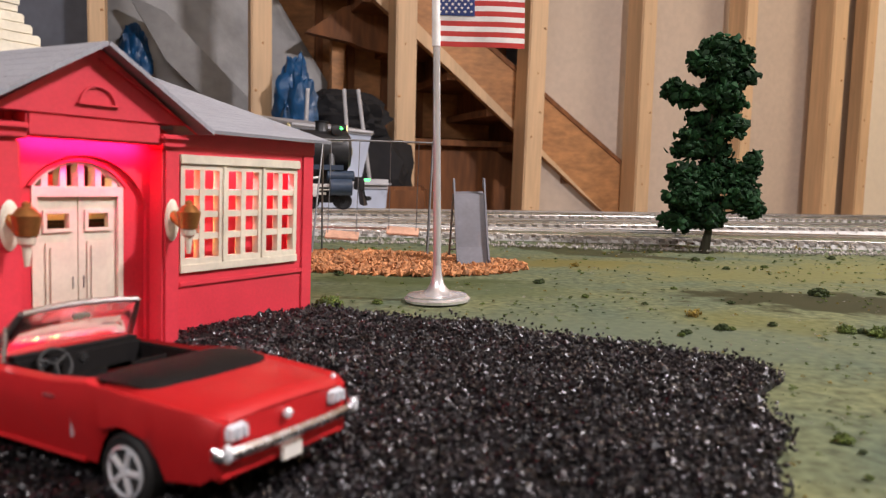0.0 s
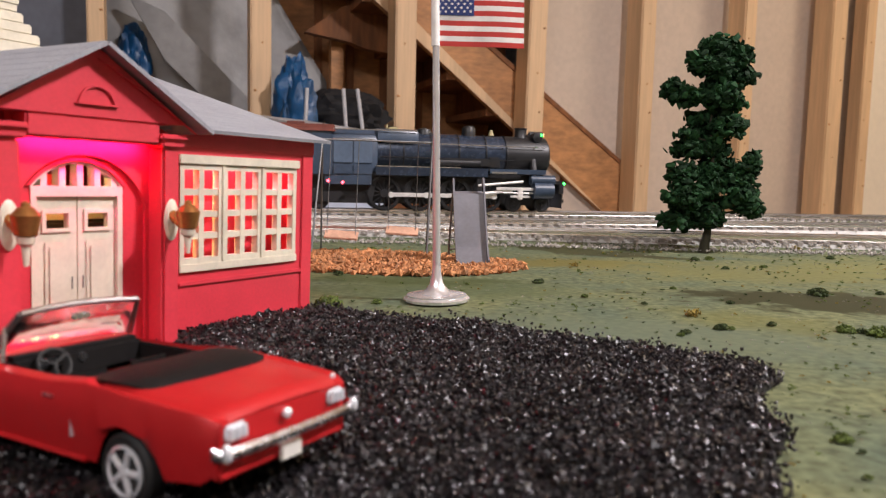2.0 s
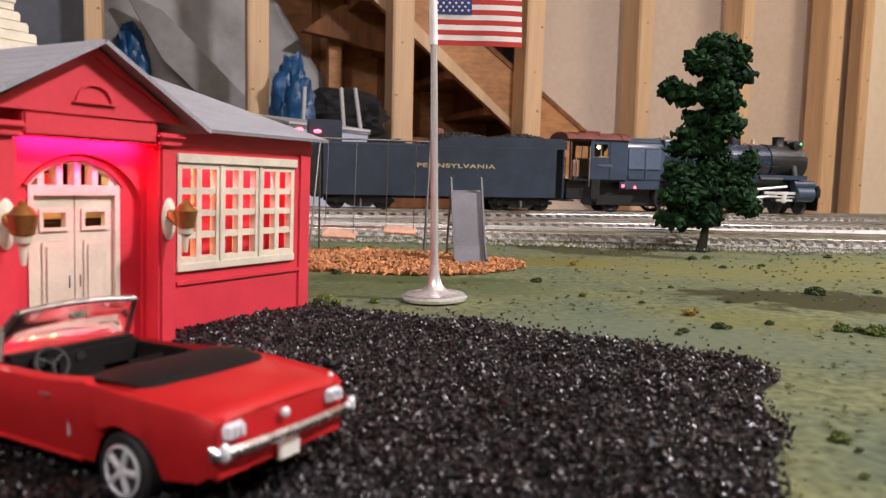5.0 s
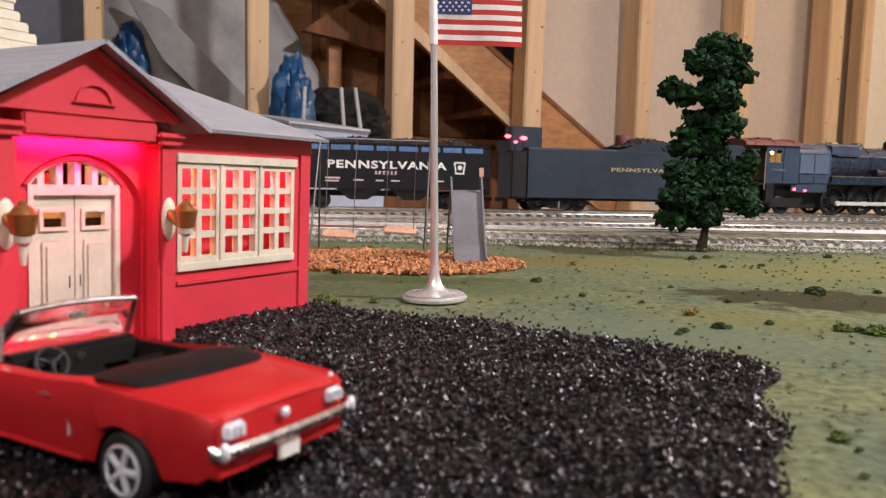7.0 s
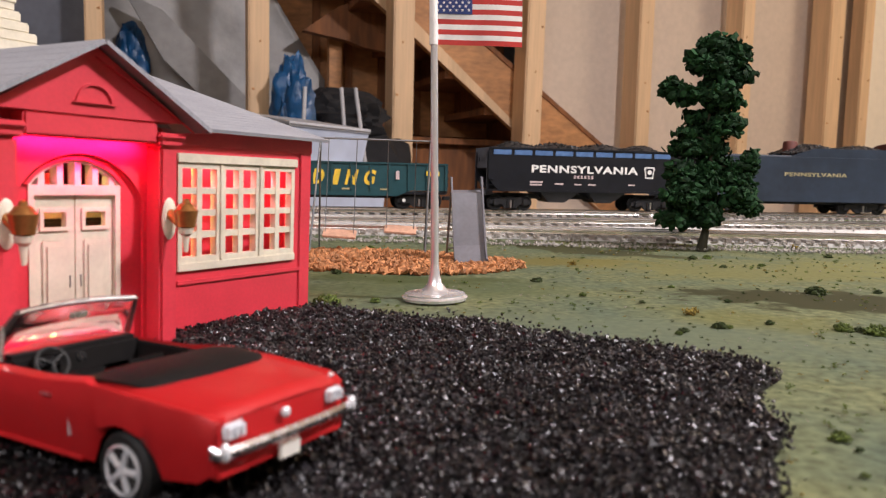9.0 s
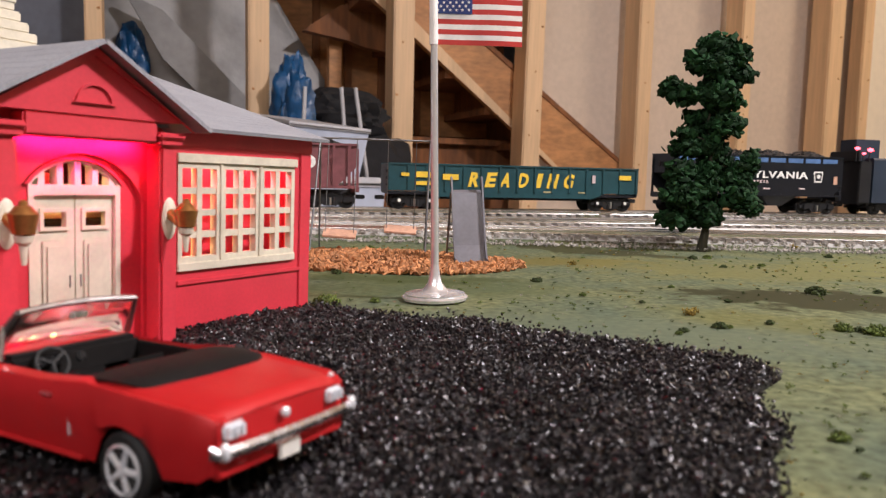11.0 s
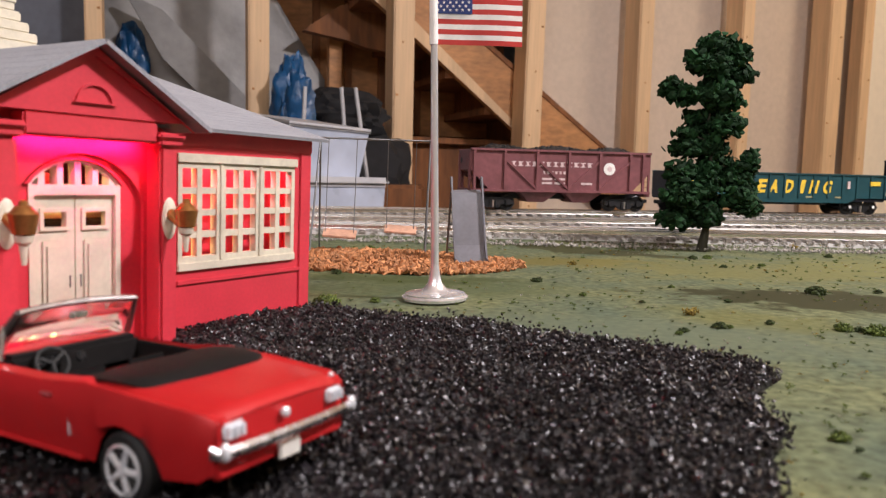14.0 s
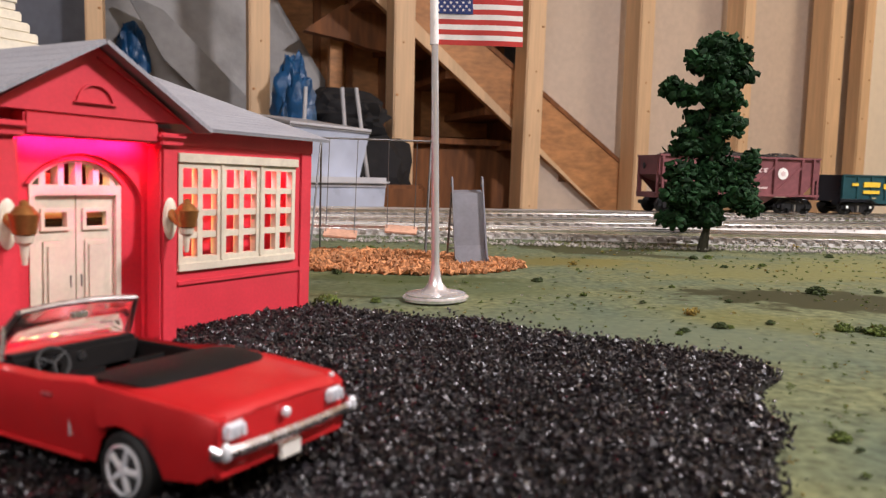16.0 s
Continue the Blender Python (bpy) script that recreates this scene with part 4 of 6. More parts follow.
def flagpole():
    t = thing("flagpole", pose(-0.0030, 0.330, 0.0008, 0, -1.35, 0), "polished metal flagpole with a printed flag", "flagpole")
    part("base", lathe([(0.0148, 0), (0.0150, 0.0012), (0.0142, 0.0018), (0.0136, 0.0021), (0.0136, 0.0027), (0.0118, 0.0031), (0.0065, 0.0036), (0.0048, 0.0052), (0.0032, 0.0075), (0.0023, 0.0115), (0.0018, 0.0165)], 40), M_ALU, t, smooth=True)
    part("pole", rod((0, 0, 0.016), (0, 0, 0.1435), 0.0019, 0.0014, 20), M_ALU, t, smooth=True)
    part("sleeve", rod((-0.0002, 0, 0.1125), (-0.0002, 0, 0.1415), 0.0019, 0.0019, 16), M_FLAGWHITE, t, smooth=True)
    part("ball_finial", ball((0, 0, 0.1445), 0.0022), M_ALU, t, smooth=True)
    z0, w, L = 0.1126, 0.0286 / 13, 0.0385
    flag = None

    def cloth(x0, x1, za, zb, y, material, name, label=""):
        ring = []
        for k in range(13):
            x = x0 + (x1 - x0) * k / 12
            sway = 0.0008 * math.sin(x * 190) * x / L
            sag = -0.0012 * x / L
            ring.append([(x, y + sway - 0.0001, za + sag), (x, y + sway + 0.0001, za + sag), (x, y + sway + 0.0001, zb + sag), (x, y + sway - 0.0001, zb + sag)])
        return part(name, loft(ring), material, flag or t, label)
    flag = cloth(0.0002, L, z0, z0 + w, 0, M_FLAGRED, "flag", "red, white and blue striped printed flag")
    for k in range(1, 13):
        cloth(0.0002, L, z0 + k * w, z0 + (k + 1) * w, 0, M_FLAGWHITE if k % 2 else M_FLAGRED, "stripe")
    cloth(0.0001, 0.0166, z0 + 6 * w, z0 + 13 * w, -0.00035, M_FLAGBLUE, "canton")
    bm = bmesh.new()
    for r in range(9):
        for c in range(6 - r % 2):
            x, z = 0.0016 + (c + 0.5 * (r % 2)) * 0.0027, z0 + 6 * w + 0.0013 + r * 0.0016
            p = [(x + (0.00072 if k % 2 == 0 else 0.00034) * math.sin(k * math.pi / 5), z + (0.00072 if k % 2 == 0 else 0.00034) * math.cos(k * math.pi / 5)) for k in range(10)]
            prism(p, -0.0009, -0.0004, "Y", bm)
    tagged(part("stars", bm, M_FLAGWHITE, flag), kind="stuff")


slide()
swing_set()
flagpole()


# ---- the tree and small plants ----
def tree():
    t = thing("model_tree", pose(0.2076, 0.5895, 0.0), "dark green foam-foliage model tree on brown trunk", "tree")
    rings = []
    for k in range(9):
        z = 0.165 * k / 8
        r = 0.0031 * (1 - 0.8 * k / 8) + (0.0015 if k == 0 else 0)
        cx = 0.004 * math.sin(k * 0.7) + 0.0035 * k / 8
        rings.append([(cx + r * math.cos(a * math.tau / 9), r * math.sin(a * math.tau / 9), z) for a in range(9)])
    trunk = part("trunk", loft(rings), M_BARK, t, smooth=True)
    # clumps of the crown: along, height, half width, half height, in millimetres
    blobs = [(4, 163, 13, 8), (18, 154, 11, 10), (-11, 150, 9, 8), (26, 158, 6, 6), (22, 140, 12, 7), (1, 146, 13, 7), (-31, 130, 8, 7), (-18, 124, 12, 7), (6, 124, 13, 9),
             (17, 119, 8, 7), (12, 101, 14, 9), (-6, 107, 9, 7), (-20, 94, 8, 4), (-16, 83, 14, 6), (5, 81, 13, 8), (-20, 62, 11, 11), (-20, 45, 14, 11), (22, 62, 11, 12),
             (33, 73, 6, 9), (27, 45, 12, 11), (37, 37, 6, 6), (-11, 30, 14, 10), (-27, 27, 10, 7), (1, 30, 6, 9)]
    rng = np.random.default_rng(21)
    pts, sizes = [], []
    blobs += [(3 + 3 * math.sin(k * 1.9), z, 9, 8) for k, z in enumerate(range(31, 162, 11))]
    for x, z, a, b in blobs:
        x, z, a, b = x * 0.001, z * 0.001, a * 0.00104, b * 0.00112
        back = rng.normal(0, 0.006)
        part("limb", rod((0.003, 0, max(z - 0.006, 0.008)), (x, back, z), 0.0011, 0.0005, 6), M_BARK, t)
        n = int(a * b * 2.3e6)
        d = rng.normal(size=(n, 3))
        d /= np.linalg.norm(d, axis=1)[:, None]
        d *= np.where(rng.uniform(size=n) < 0.14, rng.uniform(1.0, 1.24, n), rng.uniform(0.35, 1.0, n))[:, None]
        pts.append(d * (a, a, b * 0.92) + (x, back, z))
        sizes.append(rng.uniform(0.0013, 0.0043, n))
    ob = link("crown", chunk_mesh("crown", np.vstack(pts), np.concatenate(sizes), 0.2, 0.5, 22, True), M_LEAF, t, "clumped dark green foam foliage")
    return ob


tree()


def tuft_cloud(name, places, material, label, seed):
    rng = np.random.default_rng(seed)
    pts, sizes = [], []
    for x, y, r in places:
        n = max(6, int(r * 26000))
        d = rng.normal(size=(n, 3)) * (r * 0.42, r * 0.42, r * 0.3)
        d[:, 2] = np.abs(d[:, 2])
        pts.append(d + (x, y, ground_height(x, y) + 0.0004))
        sizes.append(rng.uniform(0.25, 0.6, n) * min(r, 0.0032) * 0.5)
    ob = link(name, chunk_mesh(name, np.vstack(pts), np.concatenate(sizes), 0.4, 0.5, seed + 1), material)
    return tagged(ob, label, "turf", kind="stuff")


def scatter(n, seed, small, large):
    rng = np.random.default_rng(seed)
    out = []
    lot = lot_edge()
    while len(out) < n:
        y = rng.uniform(0.12, 0.61)
        x = rng.uniform(-0.14, 0.62) * y * 1.15
        if inside(np.array([x]), np.array([y]), lot)[0] or (x < 0.06 and 0.4 < y < 0.54) or noise.noise((x * 17, y * 17, seed)) < 0.02:
            continue
        out.append((x, y, rng.uniform(small, large) * (0.5 + y)))
    return out


bushes = [(0.1932, 0.3769, 0.0049), (0.1571, 0.2834, 0.0034), (0.163, 0.283, 0.0022), (0.1668, 0.2776, 0.0046), (0.1082, 0.2823, 0.0026), (0.1119, 0.2817, 0.0016), (0.0916, 0.2732, 0.002),
          (0.0881, 0.2688, 0.0015), (0.1323, 0.2922, 0.0019), (0.2839, 0.6343, 0.005), (0.1808, 0.5297, 0.003), (0.1946, 0.5399, 0.003), (0.1856, 0.4827, 0.0022), (0.22, 0.5047, 0.0026),
          (0.2996, 0.5696, 0.003), (0.0679, 0.3513, 0.0018), (0.1342, 0.341, 0.0019), (-0.0491, 0.3126, 0.0055), (0.0527, 0.4043, 0.003), (-0.0294, 0.3224, 0.0024), (-0.0591, 0.41, 0.0028),
          (0.0884, 0.1572, 0.0022), (0.0886, 0.1502, 0.001), (0.0821, 0.1368, 0.001), (0.2288, 0.3829, 0.0022), (0.1217, 0.3875, 0.0017), (0.0923, 0.3347, 0.0015), (-0.0551, 0.561, 0.0027)]


def bush(x, y, r, seed):
    rng = np.random.default_rng(seed)
    n = int(60 + r * 50000)
    d = rng.normal(size=(n, 3))
    d *= (rng.uniform(0.3, 1.1, n) / np.linalg.norm(d, axis=1))[:, None] * r
    d[:, 2] = np.abs(d[:, 2]) * 0.7
    me = chunk_mesh("little_bush", d + (0, 0, 0.0004), rng.uniform(0.12, 0.28, n) * r, 0.35, 0.5, seed + 1)
    ob = link("little_bush", me, M_TUFT2 if seed % 4 == 0 else M_TUFT, at=pose(x, y, ground_height(x, y)))
    return tagged(ob, "small green foam bush on the lawn", "bush", "bushes on the lawn")


for k, (x, y, r) in enumerate(bushes):
    bush(x, y, r, 60 + 2 * k)
tuft_cloud("dark_turf", scatter(230, 31, 0.0004, 0.0014), M_TUFT2, "dark green turf crumbs and little bushes", 41)
tuft_cloud("green_turf", scatter(420, 32, 0.0004, 0.0015), M_TUFT, "fresh green turf clumps on the lawn", 43)
tuft_cloud("yellow_turf", [(0.275, 0.638, 0.006), (0.292, 0.611, 0.004), (0.322, 0.622, 0.004), (0.341, 0.622, 0.004), (0.085, 0.479, 0.003), (0.106, 0.309, 0.0035)] + scatter(160, 33, 0.0004, 0.0014), M_TUFT3, "yellowish turf clumps on the lawn", 45)
verge = [(x, track_line(x) - 0.045 + 0.01 * noise.noise((x * 20, 1, 0)), 0.0035 + 0.003 * abs(noise.noise((x * 9, 4, 0)))) for x in np.linspace(-0.2, 0.75, 90)]
tuft_cloud("verge_turf", verge + [(0.155, 0.79, 0.009), (0.165, 0.795, 0.008), (0.06, 0.77, 0.006)]
           + [(x, track_line(x) + 0.05 + 0.01 * noise.noise((x * 20, 7, 0)), 0.006) for x in np.linspace(0.35, 0.9, 60)], M_TUFT, "weedy turf along the track verge", 47)
tuft_cloud("pale_grit", scatter(320, 36, 0.0003, 0.0008), M_BALLAST, "pale grit strewn over the lawn", 51)
stray = np.array([(x, y, 0.001) for x, y, r in ((0.02 + 0.09 * a, 0.285 - 0.06 * a + 0.012 * noise.noise((a * 9, 0, 0)), 0) for a in np.linspace(-0.3, 0.9, 70))])
tagged(link("stray_cinders", chunk_mesh("stray_cinders", stray + np.random.default_rng(8).normal(0, 0.004, stray.shape) * (1, 1, 0), np.full(len(stray), 0.0008), seed=12), M_CINDER),
       "stray cinders strewn over the lawn's edge", "gravel", kind="stuff")


# ---- the red convertible ----
def car():
    t = thing("toy_convertible", Matrix.Translation((-0.0255, 0.1207, 0.0024)) @ pose(0, 0, 0, 0, 0, 150.1) @ pose(0, 0, 0, 0.8, 1.2, 0) @ Matrix.Scale(0.922, 4), "glossy red toy convertible with black interior", "toy car")
    L, zc, R = 0.104, 0.0054, 0.0080
    xr, xf = 0.0212, 0.0785

    def at(x, table):
        for (a, va), (b, vb) in zip(table, table[1:]):
            if x <= b:
                k = (x - a) / (b - a)
                return va + (vb - va) * k
        return table[-1][1]
    half = [(0, 0.0172), (0.004, 0.0186), (0.02, 0.0196), (0.05, 0.0192), (0.085, 0.0190), (0.1, 0.018), (0.104, 0.0165)]
    belt = [(0, 0.0168), (0.003, 0.0182), (0.02, 0.0192), (0.032, 0.0198), (0.045, 0.0186), (0.062, 0.0185), (0.09, 0.0182), (0.104, 0.0165)]
    deck = [(0, 0.0172), (0.002, 0.0186), (0.03, 0.0205), (0.0605, 0.0205), (0.065, 0.0205), (0.09, 0.0196), (0.102, 0.0182), (0.104, 0.017)]
    xs = sorted(set([0, 0.0008, 0.002, 0.004] + [k * 0.002 for k in range(3, 52)] + [0.103, 0.104]))
    rings = []
    for x in xs:
        w, zb, zt = at(x, half), at(x, belt), at(x, deck)
        low = at(x, [(0, 0.0085), (0.004, 0.0062), (0.014, 0.0052), (0.09, 0.0050), (0.104, 0.0070)])
        for c in (xr, xf):
            if abs(x - c) < R:
                low = max(low, zc + math.sqrt(R * R - (x - c) ** 2))
        mid = max(low + 0.0003, min(0.0125, zb - 0.001))
        cock = 0.031 < x < 0.0635
        inner = 0.0085 if cock else zt - 0.0004
        rim = zb + 0.0006 if cock else zt - 0.0012
        side = [(w * 0.93, low), (w * 1.0, mid), (w * 0.985, zb - 0.0010), (w * 0.955, zb), (w * 0.86, rim), (w * 0.80, inner), (w * 0.40, inner if cock else zt), (0, inner if cock else zt + 0.0001)]
        rings.append([(x, y, z) for y, z in side] + [(x, -y, z) for y, z in side[-2::-1]])
    part("body", loft(rings, closed=False, caps=False), M_CARRED, t, smooth=True)
    # tail panel, recessed under the deck's lip
    part("tail_panel", box((0.0002, -0.0168, 0.0075), (0.0016, 0.0168, 0.0172), 0.0004), M_CARRED, t)
    part("underbody", box((0.012, -0.0155, 0.0035), (0.095, 0.0155, 0.0062)), M_VINYL, t)
    part("rear_valance", box((0.0001, -0.0165, 0.0068), (0.003, 0.0165, 0.0085), 0.0006), M_CARRED, t)
    # folded top cover and cabin
    cover = [(0.0172, 0.0204, 0.0140), (0.0192, 0.0212, 0.0158), (0.027, 0.0216, 0.0168), (0.032, 0.0211, 0.0170), (0.0345, 0.0180, 0.0156), (0.0350, 0.0100, 0.0152)]
    rings = [[(x + 0.002 * abs(y) ** 2 * 1.0, y * w, z - 0.0012 * y ** 4) for y in np.linspace(-1, 1, 13)] + [(x, y * w, z - 0.004) for y in (0.9, 0, -0.9)] for x, z, w in cover]
    part("folded_top", loft(rings), M_VINYL, t, "black vinyl cover of the folded top", smooth=True)
    part("cabin_tub", box((0.0315, -0.0158, 0.006), (0.0632, 0.0158, 0.0092)), M_VINYL, t)
    for y in (-0.0155, 0.0155):
        part("door_trim", box((0.034, y - 0.0006, 0.009), (0.063, y + 0.0006, 0.0186), 0.0003), M_VINYL, t)
    part("rear_bench", box((0.0365, -0.0135, 0.009), (0.0405, 0.0135, 0.0158), 0.0012), M_VINYL, t)
    for y in (-0.0075, 0.0075):
        seat = part("front_seat", box((0.0465, y - 0.0058, 0.0155 - 0.006), (0.0495, y + 0.0058, 0.0178), 0.0013), M_VINYL, t)
        part("seat_cushion", box((0.0495, y - 0.0058, 0.0092), (0.058, y + 0.0058, 0.0125), 0.001), M_VINYL, seat)
    dash = part("dashboard", box((0.0605, -0.0158, 0.0135), (0.0655, 0.0158, 0.0202), 0.0011), M_VINYL, t)
    for y in (0.006, 0.009, 0.0):
        part("dial", rod((0.0602, y, 0.0178), (0.0606, y, 0.0178), 0.0011), M_CHROME, dash)
    # steering wheel before the driver, on the car's left
    wheel = bmesh.new()
    for k in range(28):
        a, b = k * math.tau / 28, (k + 1) * math.tau / 28
        rod((0, 0.0035 * math.cos(a), 0.0035 * math.sin(a)), (0, 0.0035 * math.cos(b), 0.0035 * math.sin(b)), 0.00042, seg=6, bm=wheel)
    for a in (0.5, 2.6, 4.7):
        rod((0, 0, 0), (0, 0.0035 * math.cos(a), 0.0035 * math.sin(a)), 0.0004, seg=6, bm=wheel)
    part("steering_wheel", wheel, M_RUBBER, t, "thin dark steering wheel", at=pose(0.0585, 0.0078, 0.0178, 0, 25, 0))
    part("steering_column", rod((0.0585, 0.0078, 0.0178), (0.0625, 0.0078, 0.0168), 0.0006), M_VINYL, t)
    # windscreen
    top, bot = (0.0600, 0.0292), (0.0672, 0.0202)
    ws = part("windscreen", loft([[(top[0] + 0.0012 * (1 - y * y), y * 0.0138, top[1] + 0.0006 * (1 - y * y)) for y in np.linspace(-1, 1, 9)],
                                  [(bot[0] + 0.004 * (1 - y * y), y * 0.0168, bot[1] + 0.0002) for y in np.linspace(-1, 1, 9)]], closed=False, caps=False), M_GLASS, t, smooth=True)
    ws.modifiers.new("thick", "SOLIDIFY").thickness = 0.0004
    ws.visible_shadow = False
    bm = bmesh.new()
    ys = np.linspace(-1, 1, 11)
    pt = [(top[0] + 0.0012 * (1 - y * y), y * 0.0140, top[1] + 0.0006 * (1 - y * y)) for y in ys]
    for a, b in zip(pt, pt[1:]):
        rod(a, b, 0.0007, seg=8, bm=bm)
    for s in (-1, 1):
        rod((top[0], s * 0.0140, top[1]), (bot[0], s * 0.0170, bot[1]), 0.0007, 0.0009, 8, bm)
    part("windscreen_frame", bm, M_DULLCHROME, t, "thin dull chrome windscreen frame", smooth=True)
    part("rear_mirror", box((0.0605, -0.0022, 0.0262), (0.0612, 0.0022, 0.0278), 0.0003), M_CHROME, t)
    part("vent_post", rod((0.0625, 0.0158, 0.0265), (0.0615, 0.0170, 0.0195), 0.0005), M_CHROME, t)
    part("wing_mirror", ball((0.0645, 0.0182, 0.0215), 0.0012, (0.6, 1, 1)), M_CHROME, t)
    # tail: bumper, lamps, cap and plate
    bm = bmesh.new()
    pts = [(0.0004, 0.0181, 0.0122), (-0.0010, 0.0176, 0.0121), (-0.0018, 0.0160, 0.0120), (-0.0022, 0.008, 0.0119), (-0.0023, 0, 0.0119)]
    pts += [(x, -y, z) for x, y, z in pts[-2::-1]]
    rings = [[(x, y, z - 0.0011), (x - 0.0008, y * 1.01, z - 0.0004), (x - 0.0008, y * 1.01, z + 0.0004), (x, y, z + 0.0011), (x + 0.0006, y * 0.98, z)] for x, y, z in pts]
    part("rear_bumper", loft(rings), M_CHROME, t, "slim chrome rear bumper", smooth=True)
    for s in (-1, 1):
        part("overrider", ball((-0.0020, s * 0.0168, 0.0124), 0.0012, (0.8, 0.75, 1.4)), M_BRIGHT, t, smooth=True)
        tl = part("tail_light", box((-0.0007, s * 0.0132 - 0.0024, 0.0134), (0.0004, s * 0.0132 + 0.0024, 0.0164), 0.0005), M_BRIGHT, t, "chrome-bezelled tail light")
        for k in (-1, 0, 1):
            part("lens", box((-0.0013, s * 0.0132 + k * 0.0015 - 0.00045, 0.0138), (-0.0006, s * 0.0132 + k * 0.0015 + 0.00045, 0.0160), 0.0002), M_BRIGHT, tl)
    part("fuel_cap", lathe([(0.0009, 0), (0.0010, 0.0007), (0.0007, 0.0010), (0.0001, 0.0011)], 18, "X", None, pose(-0.0002, 0.001, 0.0150, 0, 0, 180)), M_BRIGHT, t, smooth=True)
    part("trunk_badge", ball((0.0022, -0.0155, 0.0180), 0.0006), M_BRIGHT, t)
    part("number_plate", box((-0.0012, -0.0026, 0.0066), (-0.0004, 0.0030, 0.0098), 0.0003), M_PLATE, t)
    part("side_scoop", box((0.0355, 0.0186, 0.0092), (0.0360, 0.0195, 0.0130), 0.0003), M_BRIGHT, t)
    part("side_scoop", box((0.0355, -0.0199, 0.0105), (0.0362, -0.0186, 0.0148), 0.0003), M_BRIGHT, t)
    for s in (-1, 1):
        part("rocker_trim", rod((0.033, s * 0.0182, 0.0052), (0.071, s * 0.0182, 0.0052), 0.0005, seg=8), M_CARRED, t)
        part("door_handle", rod((0.041, s * 0.0192, 0.0162), (0.044, s * 0.0192, 0.0162), 0.0004, seg=8), M_CHROME, t)
    for x in (xr, xf):
        for s in (-1, 1):
            wh = new("wheel")
            wh.parent = t
            wh.matrix_basis = pose(x, s * 0.0168, zc) @ pose(0, 0, 0, 0, 0, 0 if s < 0 else 180)
            part("tyre", lathe([(0.0051, -0.0022), (0.0062, -0.0024), (0.0068, -0.0016), (0.0069, 0.0), (0.0068, 0.0014), (0.0062, 0.002), (0.0051, 0.0018)], 32, "Y", None, Matrix.Diagonal((1, -1, 1, 1))), M_RUBBER, wh, smooth=True)
            rim = part("rim", lathe([(0.0052, 0.0012), (0.0053, 0.0022), (0.0048, 0.0024), (0.0045, 0.0014), (0.0014, 0.0012), (0.0012, 0.0024), (0.0001, 0.0026)], 28, "Y", None, Matrix.Diagonal((0.9, -1, 0.9, 1))), M_BRIGHT, wh, smooth=True)
            for k in range(5):
                a = k * math.tau / 5
                part("spoke", rod((0.0010 * math.cos(a), -0.002, 0.0010 * math.sin(a)), (0.0039 * math.cos(a), -0.0018, 0.0039 * math.sin(a)), 0.0006, 0.0007, 8), M_BRIGHT, rim)
    return t


car()


# ---- the train: each car has its origin on the rail's top, x ahead, its near side at -y ----
FORWARD = radians(12.5)
RAIL = Matrix.Translation((FAR[0][0], FAR[0][1], 0.0210)) @ Matrix.Rotation(FORWARD, 4, "Z")
SPEED = 0.1095
ROLLERS = []     # (wheel set, its pose on the car, radius)


def wheel_set(parent, x, r, half, name="wheel_set", spokes=0, tread=None):
    ob = new(name)
    ob.parent = parent
    ob.matrix_basis = pose(x, 0, r)
    ROLLERS.append((ob, (x, 0, r), r))
    part("axle", rod((0, -half, 0), (0, half, 0), r * 0.16, seg=8), M_BLACK, ob)
    for s in (-1, 1):
        flip = Matrix.Translation((0, s * half, 0)) @ Matrix.Diagonal((1, s, 1, 1))
        if spokes:
            bm = lathe([(r * 0.84, -0.0016), (r * 1.07, -0.0016), (r * 1.07, -0.0008), (r, -0.0006), (r, 0.0016), (r * 0.84, 0.0016), (r * 0.84, -0.0016)], 32, "Y", None, flip, True)
            for k in range(spokes):
                a = k * math.tau / spokes
                part("spoke", rod((r * 0.2 * math.cos(a), s * half, r * 0.2 * math.sin(a)), (r * 0.86 * math.cos(a), s * half, r * 0.86 * math.sin(a)), r * 0.055, r * 0.04, 6), M_BLACK, ob)
            part("hub", lathe([(r * 0.02, -0.002), (r * 0.26, -0.002), (r * 0.26, 0.002), (r * 0.02, 0.002)], 16, "Y", None, flip), M_BLACK, ob)
            part("counterweight", prism([(r * 0.84 * math.cos(a), r * 0.84 * math.sin(a)) for a in np.linspace(2.4, 3.9, 9)], s * half - 0.0012, s * half + 0.0012), M_BLACK, ob)
            part("wheel", bm, M_BLACK, ob, smooth=True)
            part("tyre", lathe([(r * 0.93, 0.0016), (r * 0.995, 0.0016), (r * 0.995, 0.0019), (r * 0.93, 0.0019), (r * 0.93, 0.0016)], 32, "Y", None, flip, True), M_BLACK, ob)
        else:
            bm = lathe([(r * 0.1, -0.0016), (r * 1.1, -0.0016), (r * 1.08, -0.0006), (r, -0.0002), (r, 0.0018), (r * 0.8, 0.002), (r * 0.7, 0.0012), (r * 0.3, 0.001), (r * 0.25, 0.002), (r * 0.1, 0.0022)], 24, "Y", None, flip)
            part("wheel", bm, M_BLACK, ob, smooth=True)
    return ob


